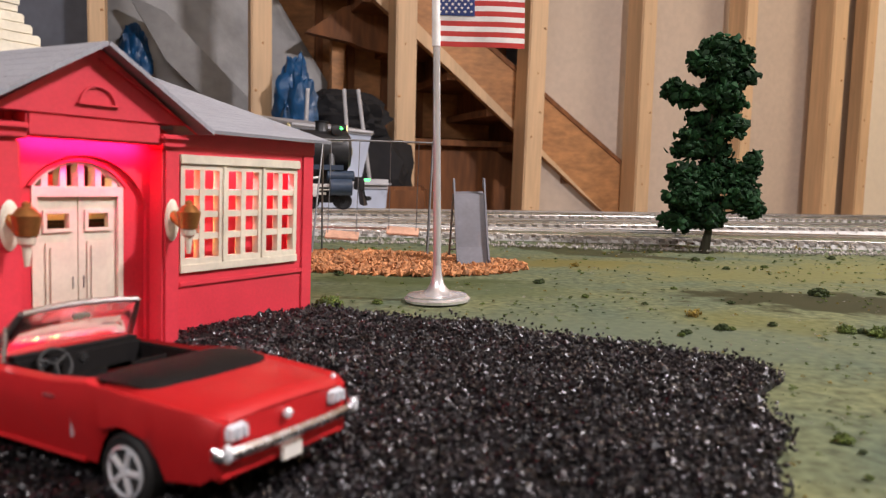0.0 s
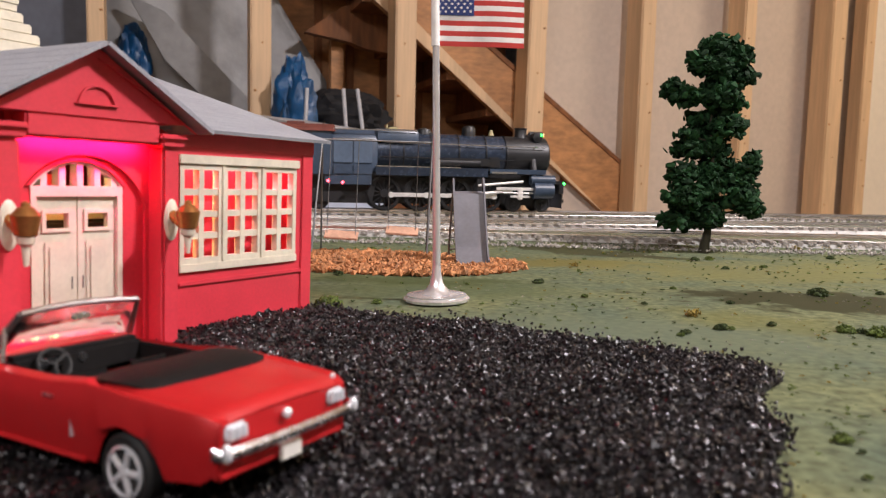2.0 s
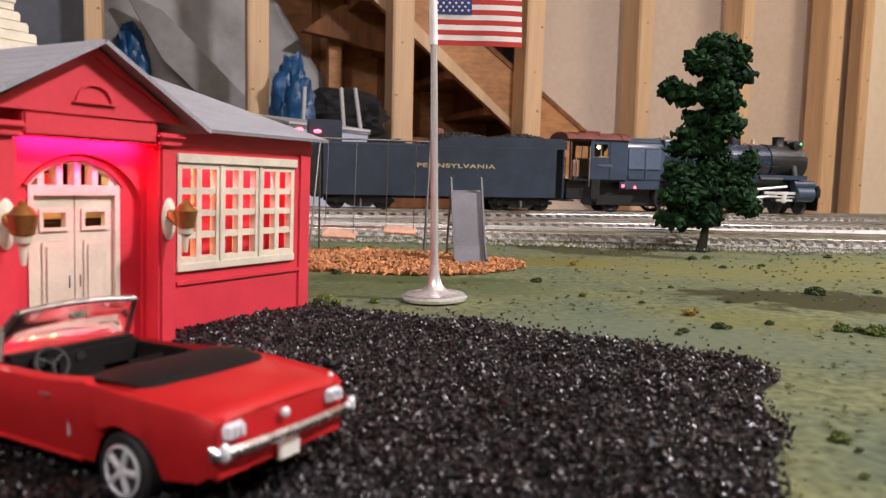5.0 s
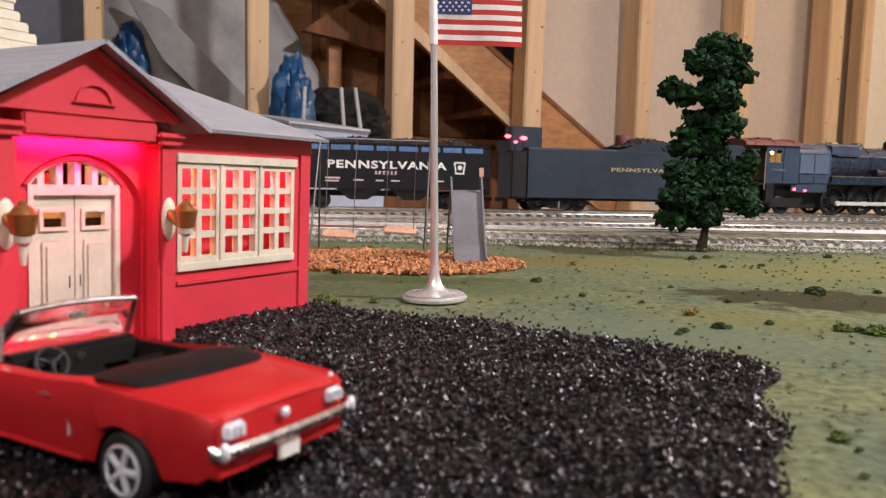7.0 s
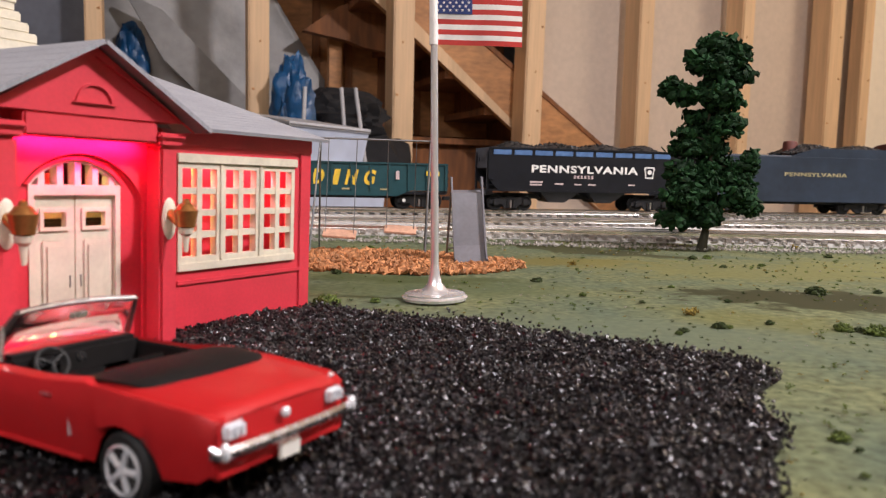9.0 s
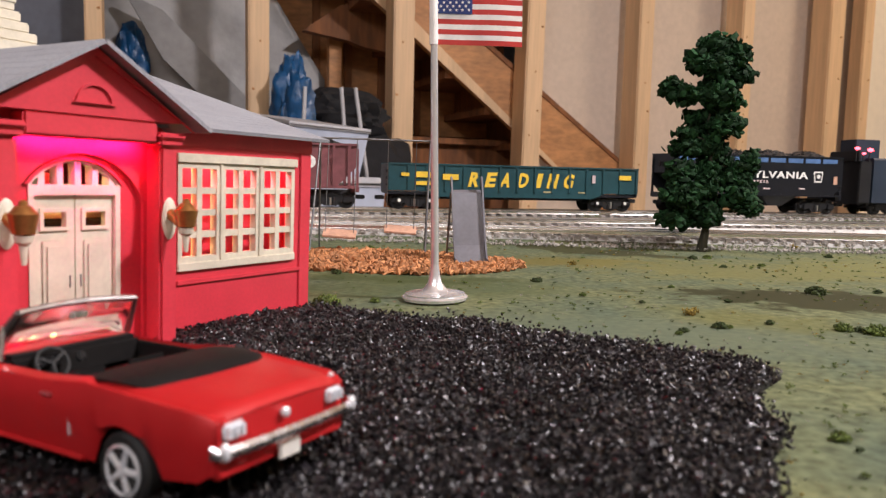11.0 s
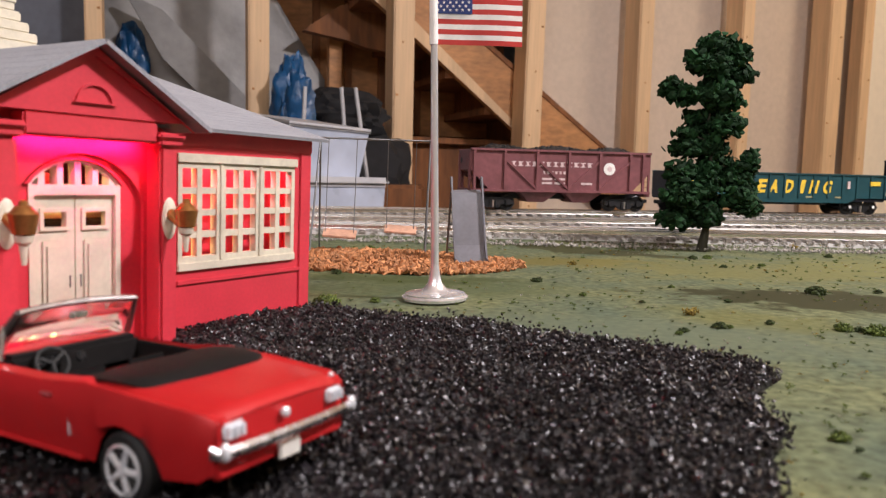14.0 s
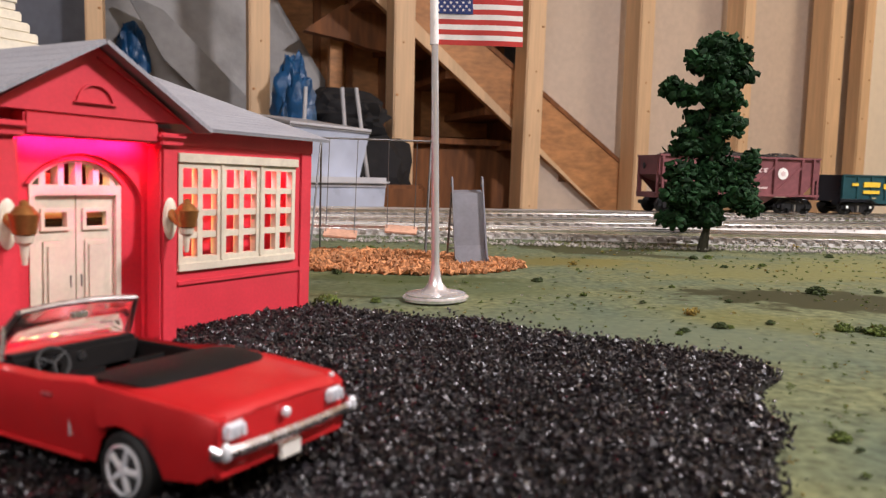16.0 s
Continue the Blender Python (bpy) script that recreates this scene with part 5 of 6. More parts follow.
def truck(parent, x, base=0.033, r=0.0085):
    for s in (-1, 1):
        y = s * 0.0195
        shape = [(x - base * 0.72, r * 0.8), (x - base * 0.3, r * 0.75), (x - base * 0.2, r * 0.25), (x + base * 0.2, r * 0.25), (x + base * 0.3, r * 0.75), (x + base * 0.72, r * 0.8),
                 (x + base * 0.72, r * 1.2), (x + base * 0.3, r * 1.65), (x - base * 0.3, r * 1.65), (x - base * 0.72, r * 1.2)]
        side = part("truck_frame", prism(shape, y - 0.0014, y + 0.0014), M_BLACK, parent)
        for e in (-1, 1):
            part("journal_box", box((x + e * base * 0.5 - 0.0028, y - 0.003, r * 0.62), (x + e * base * 0.5 + 0.0028, y + 0.003, r * 1.38), 0.0005), M_BLACK, side)
        for k in (-1, 0, 1):
            part("spring", rod((x + k * 0.0032, y - s * -0.0016, r * 0.35), (x + k * 0.0032, y - s * -0.0016, r * 1.25), 0.0012, seg=8), M_STEEL if k == 0 else M_BLACK, side)
    part("bolster", box((x - 0.004, -0.019, r * 0.6), (x + 0.004, 0.019, r * 1.75)), M_BLACK, parent)
    for e in (-1, 1):
        wheel_set(parent, x + e * base * 0.5, r, 0.0165)


def coupler(parent, x, s):
    part("coupler", box((min(x, x + s * 0.010), -0.003, 0.009), (max(x, x + s * 0.010), 0.003, 0.0135), 0.0008), M_BLACK, parent)


def coal_load(parent, x0, x1, w, z, humps, seed, rise=0.009):
    bm = bmesh.new()
    n, m = 44, 8

    def top(x, y):
        k = (x - x0) / (x1 - x0)
        return z + rise * (0.55 + 0.45 * abs(math.sin(k * math.pi * humps))) * (1 - (y / w) ** 2 * 0.75) * min(1, 9 * k, 9 * (1 - k)) + 0.0012 * noise.noise((x * 300, y * 300, seed))
    g = [[bm.verts.new((x0 + (x1 - x0) * i / n, -w + 2 * w * j / m, top(x0 + (x1 - x0) * i / n, -w + 2 * w * j / m))) for i in range(n + 1)] for j in range(m + 1)]
    for j in range(m):
        for i in range(n):
            bm.faces.new((g[j][i], g[j][i + 1], g[j + 1][i + 1], g[j + 1][i]))
    heap = part("coal_load", bm, M_COAL, parent, "heaped black coal")
    rng = np.random.default_rng(seed)
    k = 900
    x, y = rng.uniform(x0, x1, k), rng.uniform(-w, w, k)
    P = np.array([(a, b, top(a, b)) for a, b in zip(x, y)])
    tagged(link("coal_rubble", chunk_mesh("coal_rubble", P, rng.uniform(0.0009, 0.0024, k), seed=seed + 1), M_COAL, heap), kind="stuff")


def locomotive():
    t = thing("steam_locomotive", RAIL, "dark blue-grey model steam locomotive with bright rods", "locomotive")
    # boiler, smokebox, firebox: the long barrel
    zb = 0.0605
    part("boiler", lathe([(0.0205, -0.065), (0.0215, -0.06), (0.0215, 0.0), (0.0208, 0.06), (0.0208, 0.082)], 32, "X", None, Matrix.Translation((0, 0, zb))), M_BOILER, t, smooth=True)
    sm = part("smokebox", lathe([(0.0213, 0.082), (0.0213, 0.128), (0.0205, 0.131), (0.017, 0.1325), (0.016, 0.134), (0.009, 0.1352), (0.001, 0.1355)], 32, "X", None, Matrix.Translation((0, 0, zb))), M_BLACK, t, smooth=True)
    part("number_board", rod((0.1352, 0, zb), (0.1364, 0, zb), 0.004, seg=20), M_GOLD, sm)
    for x in (-0.03, 0.0, 0.03, 0.06, 0.083):
        part("boiler_band", lathe([(0.0217, x - 0.0008), (0.0220, x - 0.0006), (0.0220, x + 0.0006), (0.0217, x + 0.0008)], 32, "X", None, Matrix.Translation((0, 0, zb)), True), M_BLACK, t)
    ring = [[(x, y * w, zc + h * z) for y, z in ((-1, -1), (-1, 0.35), (-0.86, 0.72), (-0.5, 0.95), (0, 1), (0.5, 0.95), (0.86, 0.72), (1, 0.35), (1, -1))] for x, w, zc, h in
            ((-0.105, 0.0262, 0.062, 0.0225), (-0.062, 0.0255, 0.062, 0.0222), (-0.058, 0.0235, 0.062, 0.0218))]
    part("firebox", loft(ring), M_LOCO, t, "blue-grey belpaire firebox", smooth=True)
    # the square-shouldered upper jacket runs on over the boiler
    ring = [[(x, y * w, z) for y, z in ((-1, 0.0715), (-1, 0.0795), (-0.93, 0.0825), (-0.5, 0.0848), (0, 0.0852), (0.5, 0.0848), (0.93, 0.0825), (1, 0.0795), (1, 0.0715))] for x, w in ((-0.058, 0.0236), (-0.018, 0.0222), (-0.0145, 0.0205))]
    part("firebox_shoulder", loft(ring), M_LOCO, t, smooth=True)
    for s in (-1, 1):
        part("firebox_rail", rod((-0.104, s * 0.0268, 0.0822), (-0.016, s * 0.0236, 0.0826), 0.0006, seg=6), M_STEEL, t)
        part("firebox_rail", rod((-0.104, s * 0.0272, 0.0722), (-0.062, s * 0.0266, 0.0722), 0.0006, seg=6), M_STEEL, t)
        for k, (xa, za, zb2) in enumerate(((-0.1035, 0.0480, 0.0705), (-0.0830, 0.0480, 0.0705), (-0.1035, 0.0365, 0.0465), (-0.0830, 0.0365, 0.0465))):
            y = s * (0.0266 - 0.0006 * (k % 2))
            part("jacket_sheet", box((xa, y - 0.0007, za), (xa + 0.0195, y + 0.0007, zb2), 0.0004), M_JACKET if k < 2 else M_LOCO, t, "pale blue-grey firebox jacket sheet" if k < 2 else "")
    # cab with open side windows; its warm light is put in as glowing paint
    x0, x1 = -0.149, -0.105
    for s in (-1, 1):
        y = s * 0.0275
        a, b = sorted((y, y - s * 0.0012))
        side = part("cab_side", box((x0, a, 0.036), (x1, b, 0.0605)), M_LOCO, t)
        part("cab_pillar", box((x0, a, 0.0605), (x0 + 0.004, b, 0.080)), M_LOCO, side)
        part("cab_pillar", box((x0 + 0.020, a, 0.0605), (x1, b, 0.080)), M_LOCO, side)
        part("cab_head", box((x0 + 0.004, a, 0.0745), (x0 + 0.020, b, 0.080)), M_LOCO, side)
        part("window_frame", box((x0 + 0.0115, a - 0.0003, 0.0605), (x0 + 0.0125, b + 0.0003, 0.0745)), M_STEEL, side)
        part("window_sill", box((x0 + 0.003, a - 0.0006, 0.0597), (x0 + 0.021, b + 0.0006, 0.0607)), M_STEEL, side)
        part("number_panel", box((x0 + 0.008, y - 0.0005, 0.0500), (x0 + 0.026, y + 0.0005, 0.0528)), M_JACKET, side)
        part("sheet_seam", box((x0 + 0.0225, y - 0.0004, 0.037), (x0 + 0.0232, y + 0.0004, 0.079)), M_BLACK, side)
        part("cab_step", box((x0 + 0.002, a, 0.014), (x0 + 0.012, b, 0.036)), M_BLACK, side)
        part("grab_rail", rod((x0 - 0.001, y, 0.028), (x0 - 0.001, y, 0.072), 0.0006, seg=6), M_STEEL, side)
        part("roof_post", rod((-0.172, s * 0.024, 0.036), (-0.172, s * 0.024, 0.080), 0.0009, seg=6), M_BLACK, t)
    part("cab_front", box((x1 - 0.001, -0.0262, 0.036), (x1, 0.0262, 0.08)), M_LOCO, t)
    part("backhead", box((x1 - 0.010, -0.016, 0.036), (x1 - 0.001, 0.016, 0.072), 0.003), M_CABLIGHT, t, "backhead in the cab with lamplight put in as a glow")
    part("cab_floor", box((-0.174, -0.0262, 0.034), (x1 - 0.001, 0.0262, 0.036)), M_BLACK, t)
    part("apron", box((-0.174, -0.02, 0.0135), (x0, 0.02, 0.034), 0.001), M_BLACK, t)
    part("seat_box", box((x0 + 0.012, -0.024, 0.036), (x0 + 0.020, -0.015, 0.062), 0.002), M_CABLIGHT, t)
    part("seat_box", box((-0.164, -0.018, 0.036), (-0.157, -0.008, 0.060), 0.003), M_SEAT, t)
    part("cab_bulb", ball((x0 + 0.012, -0.02, 0.0715), 0.0022), M_WARMGLOW, t)
    arc = [(y, 0.0795 + 0.0085 * (1 - (y / 0.0295) ** 2) ** 0.5 if abs(y) < 0.0295 else 0.0795) for y in np.linspace(-0.0295, 0.0295, 17)]
    part("cab_roof", prism(arc, -0.177, x1 + 0.003, "X"), M_ROOFRED, t, "oxide red curved cab roof", smooth=True)
    part("roof_hatch", box((-0.150, -0.012, 0.0868), (-0.132, 0.012, 0.0895), 0.0006), M_ROOFRED, t)
    for k in range(3):
        part("roof_rib", prism([(y * 1.01, z + 0.0006) for y, z in arc], -0.165 + 0.026 * k, -0.164 + 0.026 * k, "X"), M_ROOFRED, t)
    # domes, stack, bell, headlight
    part("sand_dome", lathe([(0.0085, 0.076), (0.0075, 0.084), (0.0072, 0.089), (0.005, 0.0915), (0.001, 0.092)], 20, "Z", None, Matrix.Translation((0.0445, 0, 0))), M_BLACK, t, smooth=True)
    part("steam_dome", lathe([(0.009, 0.077), (0.0085, 0.083), (0.0070, 0.0865), (0.001, 0.088)], 20, "Z", None, Matrix.Translation((-0.005, 0, 0))), M_BLACK, t, smooth=True)
    part("stack", lathe([(0.009, 0.078), (0.0065, 0.083), (0.0065, 0.0895), (0.0075, 0.0905), (0.0075, 0.0912), (0.005, 0.0914)], 20, "Z", None, Matrix.Translation((0.104, 0, 0))), M_BLACK, t, smooth=True)
    part("feed_heater", lathe([(0.001, -0.017), (0.0055, -0.016), (0.0055, 0.016), (0.001, 0.017)], 16, "Y", None, Matrix.Translation((0.119, 0, 0.081))), M_BLACK, t, smooth=True)
    bell = part("bell", lathe([(0.0035, 0.082), (0.0026, 0.084), (0.0018, 0.0875), (0.0004, 0.0885)], 14, "Z", None, Matrix.Translation((0.07, 0, 0))), M_GOLD, t, smooth=True)
    part("whistle", rod((-0.045, 0.003, 0.083), (-0.045, 0.003, 0.09), 0.0012), M_GOLD, t)
    part("turret", box((-0.044, -0.005, 0.082), (-0.034, 0.005, 0.0875), 0.001), M_GOLD, t)
    head = part("headlight", rod((0.114, 0, 0.0845), (0.130, 0, 0.0845), 0.0036, seg=16), M_BLACK, t)
    part("lens", rod((0.130, 0, 0.0845), (0.1306, 0, 0.0845), 0.0028, seg=16), M_WARMGLOW, head)
    for s in (-1, 1):
        part("marker_lamp", ball((0.1225, s * 0.014, 0.083), 0.0026), M_GREENGLOW, t, "glowing green marker lamp")
        part("marker_lamp", ball((0.1525, s * 0.012, 0.031), 0.0017), M_GREENGLOW, t, "glowing green marker lamp")
        part("ash_pan_lamp", ball((-0.1085, s * 0.0262, 0.0292), 0.0017), M_REDGLOW, t, "glowing red lamp")
        part("ash_pan_lamp", ball((-0.094, s * 0.0262, 0.0278), 0.0015), M_REDGLOW, t, "glowing red lamp")
    # running boards, pipes, tanks
    for s in (-1, 1):
        rb = part("running_board", box((-0.06, min(s * 0.0215, s * 0.0285), 0.0435), (0.125, max(s * 0.0215, s * 0.0285), 0.0452)), M_BLACK, t)
        part("board_edge", box((-0.06, s * 0.0285 - 0.0004, 0.0365), (0.060, s * 0.0285 + 0.0004, 0.0455)), M_BOILER, rb)
        part("board_edge", box((0.062, s * 0.0285 - 0.0004, 0.0405), (0.125, s * 0.0285 + 0.0004, 0.0455)), M_LOCO, rb)
        part("board_lip", box((-0.06, s * 0.0285 - 0.0008, 0.0452), (0.030, s * 0.0285 + 0.0008, 0.0460)), M_STEEL, rb)
        part("step_plate", box((0.064, s * 0.0290 - 0.0008, 0.0405), (0.092, s * 0.0290 + 0.0008, 0.0425)), M_STEEL, rb)
        part("cooler_box", box((0.010, s * 0.0225 - 0.004, 0.0470), (0.063, s * 0.0225 + 0.004, 0.0560), 0.001), M_BLACK, t)
        part("air_tank", lathe([(0.001, 0.004), (0.005, 0.005), (0.005, 0.052), (0.001, 0.053)], 16, "X", None, Matrix.Translation((0, s * 0.0225, 0.0505))), M_BLACK, t, smooth=True)
        part("air_pump", box((0.062, s * 0.021 - 0.004, 0.046), (0.074, s * 0.021 + 0.004, 0.058), 0.001), M_BLACK, t)
        part("handrail", rod((-0.05, s * 0.0222, 0.0705), (0.125, s * 0.0222, 0.0695), 0.0005, seg=6), M_STEEL, t)
        for x in (-0.04, 0.0, 0.04, 0.08, 0.115):
            part("stanchion", rod((x, s * 0.0205, 0.0702), (x, s * 0.0226, 0.0702), 0.0007, seg=6), M_BLACK, t)
        part("pipe", rod((-0.055, s * 0.0225, 0.0555), (0.09, s * 0.0225, 0.0548), 0.0008, seg=6), M_BLACK, t)
        part("ash_pan", box((-0.112, s * 0.0248 - 0.001, 0.026), (-0.064, s * 0.0248 + 0.001, 0.041)), M_LOCO, t)
        cyl = part("cylinder", lathe([(0.001, 0.111), (0.0090, 0.112), (0.0090, 0.134), (0.001, 0.135)], 20, "X", None, Matrix.Translation((0, s * 0.025, 0.0235))), M_LOCO, t, smooth=True)
        part("valve_chest", lathe([(0.001, 0.108), (0.0055, 0.109), (0.0055, 0.136), (0.001, 0.137)], 16, "X", None, Matrix.Translation((0, s * 0.0245, 0.0345))), M_LOCO, cyl, smooth=True)
        part("steam_pipe", rod((0.113, s * 0.018, 0.056), (0.113, s * 0.025, 0.036), 0.004, seg=12), M_BLACK, t)
        part("guide_bar", box((0.070, s * 0.0270 - 0.0012, 0.0228), (0.112, s * 0.0270 + 0.0012, 0.0262), 0.0004), M_ROD, t)
        part("guide_bar", box((0.086, s * 0.0270 - 0.0012, 0.0150), (0.108, s * 0.0270 + 0.0012, 0.0175), 0.0004), M_ROD, t)
        part("piston_rod", rod((0.078, s * 0.0268, 0.0200), (0.112, s * 0.0268, 0.0200), 0.001, seg=8), M_STEEL, t)
        part("valve_link", box((0.094, s * 0.0272 - 0.0012, 0.0130), (0.100, s * 0.0272 + 0.0012, 0.0245), 0.0008), M_ROD, t, "bright crosshead")
        part("valve_hanger", box((0.048, s * 0.0262 - 0.001, 0.022), (0.054, s * 0.0262 + 0.001, 0.042), 0.0006), M_BLACK, t)
        part("valve_rod", rod((0.050, s * 0.0266, 0.0275), (0.1, s * 0.0266, 0.0325), 0.0014, seg=8), M_ROD, t)
    part("frame", box((-0.140, -0.0145, 0.0065), (0.132, 0.0145, 0.040), 0.001), M_BLACK, t)
    part("pilot_deck", box((0.124, -0.026, 0.030), (0.146, 0.026, 0.034), 0.0008), M_BLACK, t)
    part("pilot_beam", box((0.141, -0.027, 0.020), (0.147, 0.027, 0.031), 0.0008), M_BLACK, t)
    part("pilot", loft([[(0.145, -0.025, 0.0205), (0.147, -0.025, 0.0205), (0.147, 0.025, 0.0205), (0.145, 0.025, 0.0205)], [(0.147, -0.022, 0.004), (0.153, -0.004, 0.004), (0.153, 0.004, 0.004), (0.147, 0.022, 0.004)]]), M_BLACK, t)
    coupler(t, 0.147, 1)
    for x in DRIVERS:
        wheel_set(t, x, 0.0172, 0.0185, "driving_wheels", 14)
    for x in (0.093, 0.126):
        wheel_set(t, x, 0.0085, 0.0165, "leading_wheels")
    wheel_set(t, -0.118, 0.0105, 0.0165, "trailing_wheels")
    for s in (-1, 1):
        part("trailing_frame", prism([(-0.138, 0.008), (-0.1, 0.008), (-0.092, 0.016), (-0.096, 0.019), (-0.138, 0.018)], s * 0.021 - 0.0012, s * 0.021 + 0.0012), M_BLACK, t)
    rods = []
    for s in (-1, 1):
        bm = box((DRIVERS[0] - 0.003, s * 0.0218 - 0.0008, -0.0022), (DRIVERS[-1] + 0.003, s * 0.0218 + 0.0008, 0.0022), 0.0004)
        for x in DRIVERS:
            rod((x, s * 0.0205, 0), (x, s * 0.0232, 0), 0.0031, seg=14, bm=bm)
        ob = part("side_rod", bm, M_ROD, t, "bright steel coupling rod")
        mr = part("main_rod", rod((0, 0, 0), (0.056, 0, 0), 0.0021, 0.0017, 8), M_ROD, t, "bright steel main rod")
        rods.append((ob, mr, s))
    return t, rods


DRIVERS = (-0.050, -0.012, 0.026, 0.062)


def tender():
    t = thing("tender", RAIL, "long dark blue-grey coal tender with gold lettering", "tender")
    # the origin lies in the middle; the body is 0.263 long
    a, b, w = -0.124, 0.139, 0.0275
    part("tank", loft([[(x, -w, 0.0145), (x, w, 0.0145), (x, w, z - 0.002), (x, w - 0.002, z), (x, -w + 0.002, z), (x, -w, z - 0.002)] for x, z in ((a, 0.0685), (b - 0.012, 0.0695))]), M_TENDER, t)
    for s in (-1, 1):
        y0, y1 = sorted((s * (w - 0.0002), s * (w - 0.0016)))
        part("bunker_side", prism([(-0.02, 0.066), (0.139, 0.067), (0.139, 0.0755), (0.133, 0.0785), (0.012, 0.0775), (-0.02, 0.068)], y0, y1), M_TENDER, t)
        part("handrail", rod((b - 0.002, s * (w + 0.0008), 0.02), (b - 0.002, s * (w + 0.0008), 0.06), 0.0005, seg=6), M_BLACK, t)
    part("bunker_front", box((b - 0.004, -w + 0.0016, 0.0145), (b - 0.002, w - 0.0016, 0.075)), M_TENDER, t)
    coal_load(t, -0.015, 0.13, 0.0245, 0.072, 2, 51, 0.011)
    part("deck_house", box((-0.139, -0.013, 0.0640), (-0.104, 0.013, 0.0912), 0.0008), M_TENDER, t)
    part("coal_hatch", lathe([(0.0085, 0.070), (0.0085, 0.083), (0.0075, 0.0865), (0.001, 0.0875)], 16, "Z", None, Matrix.Translation((-0.0015, 0, 0))), M_ROOFRED, t, smooth=True)
    part("rear_ladder", box((-0.1265, -0.022, 0.010), (-0.124, -0.012, 0.066)), M_BLACK, t)
    part("rear_plate", box((-0.142, -0.026, 0.0135), (-0.1245, 0.026, 0.0645), 0.001), M_BLACK, t)
    part("lamp_bar", box((-0.146, -0.027, 0.0640), (-0.1425, 0.021, 0.0765), 0.0006), M_BLACK, t)
    for x, y, z, r in ((-0.1475, -0.0245, 0.0795, 0.0024), (-0.1300, -0.0255, 0.0780, 0.0027), (-0.139, -0.026, 0.0735, 0.0017)):
        part("lamp_bracket", rod((x, y, 0.064), (x, y, z), 0.0008, seg=6), M_BLACK, t)
        part("rear_lamp", ball((x, y - 0.0012, z), r, (1.5, 1, 0.8)), M_REDGLOW, t, "glowing red rear lamp")
    part("underframe", box((-0.135, -0.018, 0.0115), (0.139, 0.018, 0.0144)), M_BLACK, t)
    part("trailing_plate", box((0.139, -0.02, 0.011), (0.152, 0.02, 0.013)), M_BLACK, t)
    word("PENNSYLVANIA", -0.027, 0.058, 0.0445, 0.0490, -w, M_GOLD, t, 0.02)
    for x in (-0.085, 0.09):
        truck(t, x, 0.05)
    coupler(t, -0.142, -1)
    return t


def shell(t, L, W, zb, zt, material, slope_from, name="body"):
    """An open car body: two sides, two ends, a floor."""
    for s in (-1, 1):
        y0, y1 = sorted((s * W, s * (W - 0.0012)))
        part("side", prism([(-L, zt), (-L, zb + slope_from), (-L + slope_from, zb), (L - slope_from, zb), (L, zb + slope_from), (L, zt)], y0, y1), material, t)
        part("top_rail", box((-L, s * (W + 0.0001) - 0.0011, zt - 0.0016), (L, s * (W + 0.0001) + 0.0011, zt + 0.0004), 0.0003), material, t)
    for s in (-1, 1):
        x0, x1 = sorted((s * L, s * (L - 0.0012)))
        part("end", box((x0, -W + 0.0012, zt - 0.022), (x1, W - 0.0012, zt)), material, t)
        part("slope_sheet", loft([[(s * (L - 0.0012), -W + 0.0012, zt - 0.022), (s * (L - 0.0012), W - 0.0012, zt - 0.022), (s * (L - 0.003), W - 0.0012, zt - 0.022), (s * (L - 0.003), -W + 0.0012, zt - 0.022)],
                                  [(s * L * 0.55, -W + 0.0012, zb), (s * L * 0.55, W - 0.0012, zb), (s * L * 0.53, W - 0.0012, zb), (s * L * 0.53, -W + 0.0012, zb)]]), material, t)
        part("end_sill", box((min(s * (L - 0.006), s * (L + 0.002)), -W + 0.002, 0.0165), (max(s * (L - 0.006), s * (L + 0.002)), W - 0.002, 0.0225), 0.0006), material, t)
        for y in (-W + 0.003, W - 0.003):
            part("end_post", box((s * L - 0.0012, y - 0.001, 0.02), (s * L + 0.0012, y + 0.001, zt - 0.004)), material, t)
        part("brake_wheel", lathe([(0.003, -0.0004), (0.0036, 0), (0.003, 0.0004)], 14, "X", None, pose(s * (L + 0.0022), 0.006, zt - 0.012)), M_BLACK, t)
        coupler(t, s * L, s)
        part("grab_iron", rod((s * (L - 0.006), -W - 0.0008, zb + 0.006), (s * (L - 0.0005), -W - 0.0008, zb + 0.006), 0.0004, seg=6), material, t)
        part("grab_iron", rod((s * (L - 0.006), -W - 0.0008, zb + 0.012), (s * (L - 0.0005), -W - 0.0008, zb + 0.012), 0.0004, seg=6), material, t)
    part("center_sill", box((-L, -0.005, 0.0125), (L, 0.005, 0.0185)), M_BLACK, t)


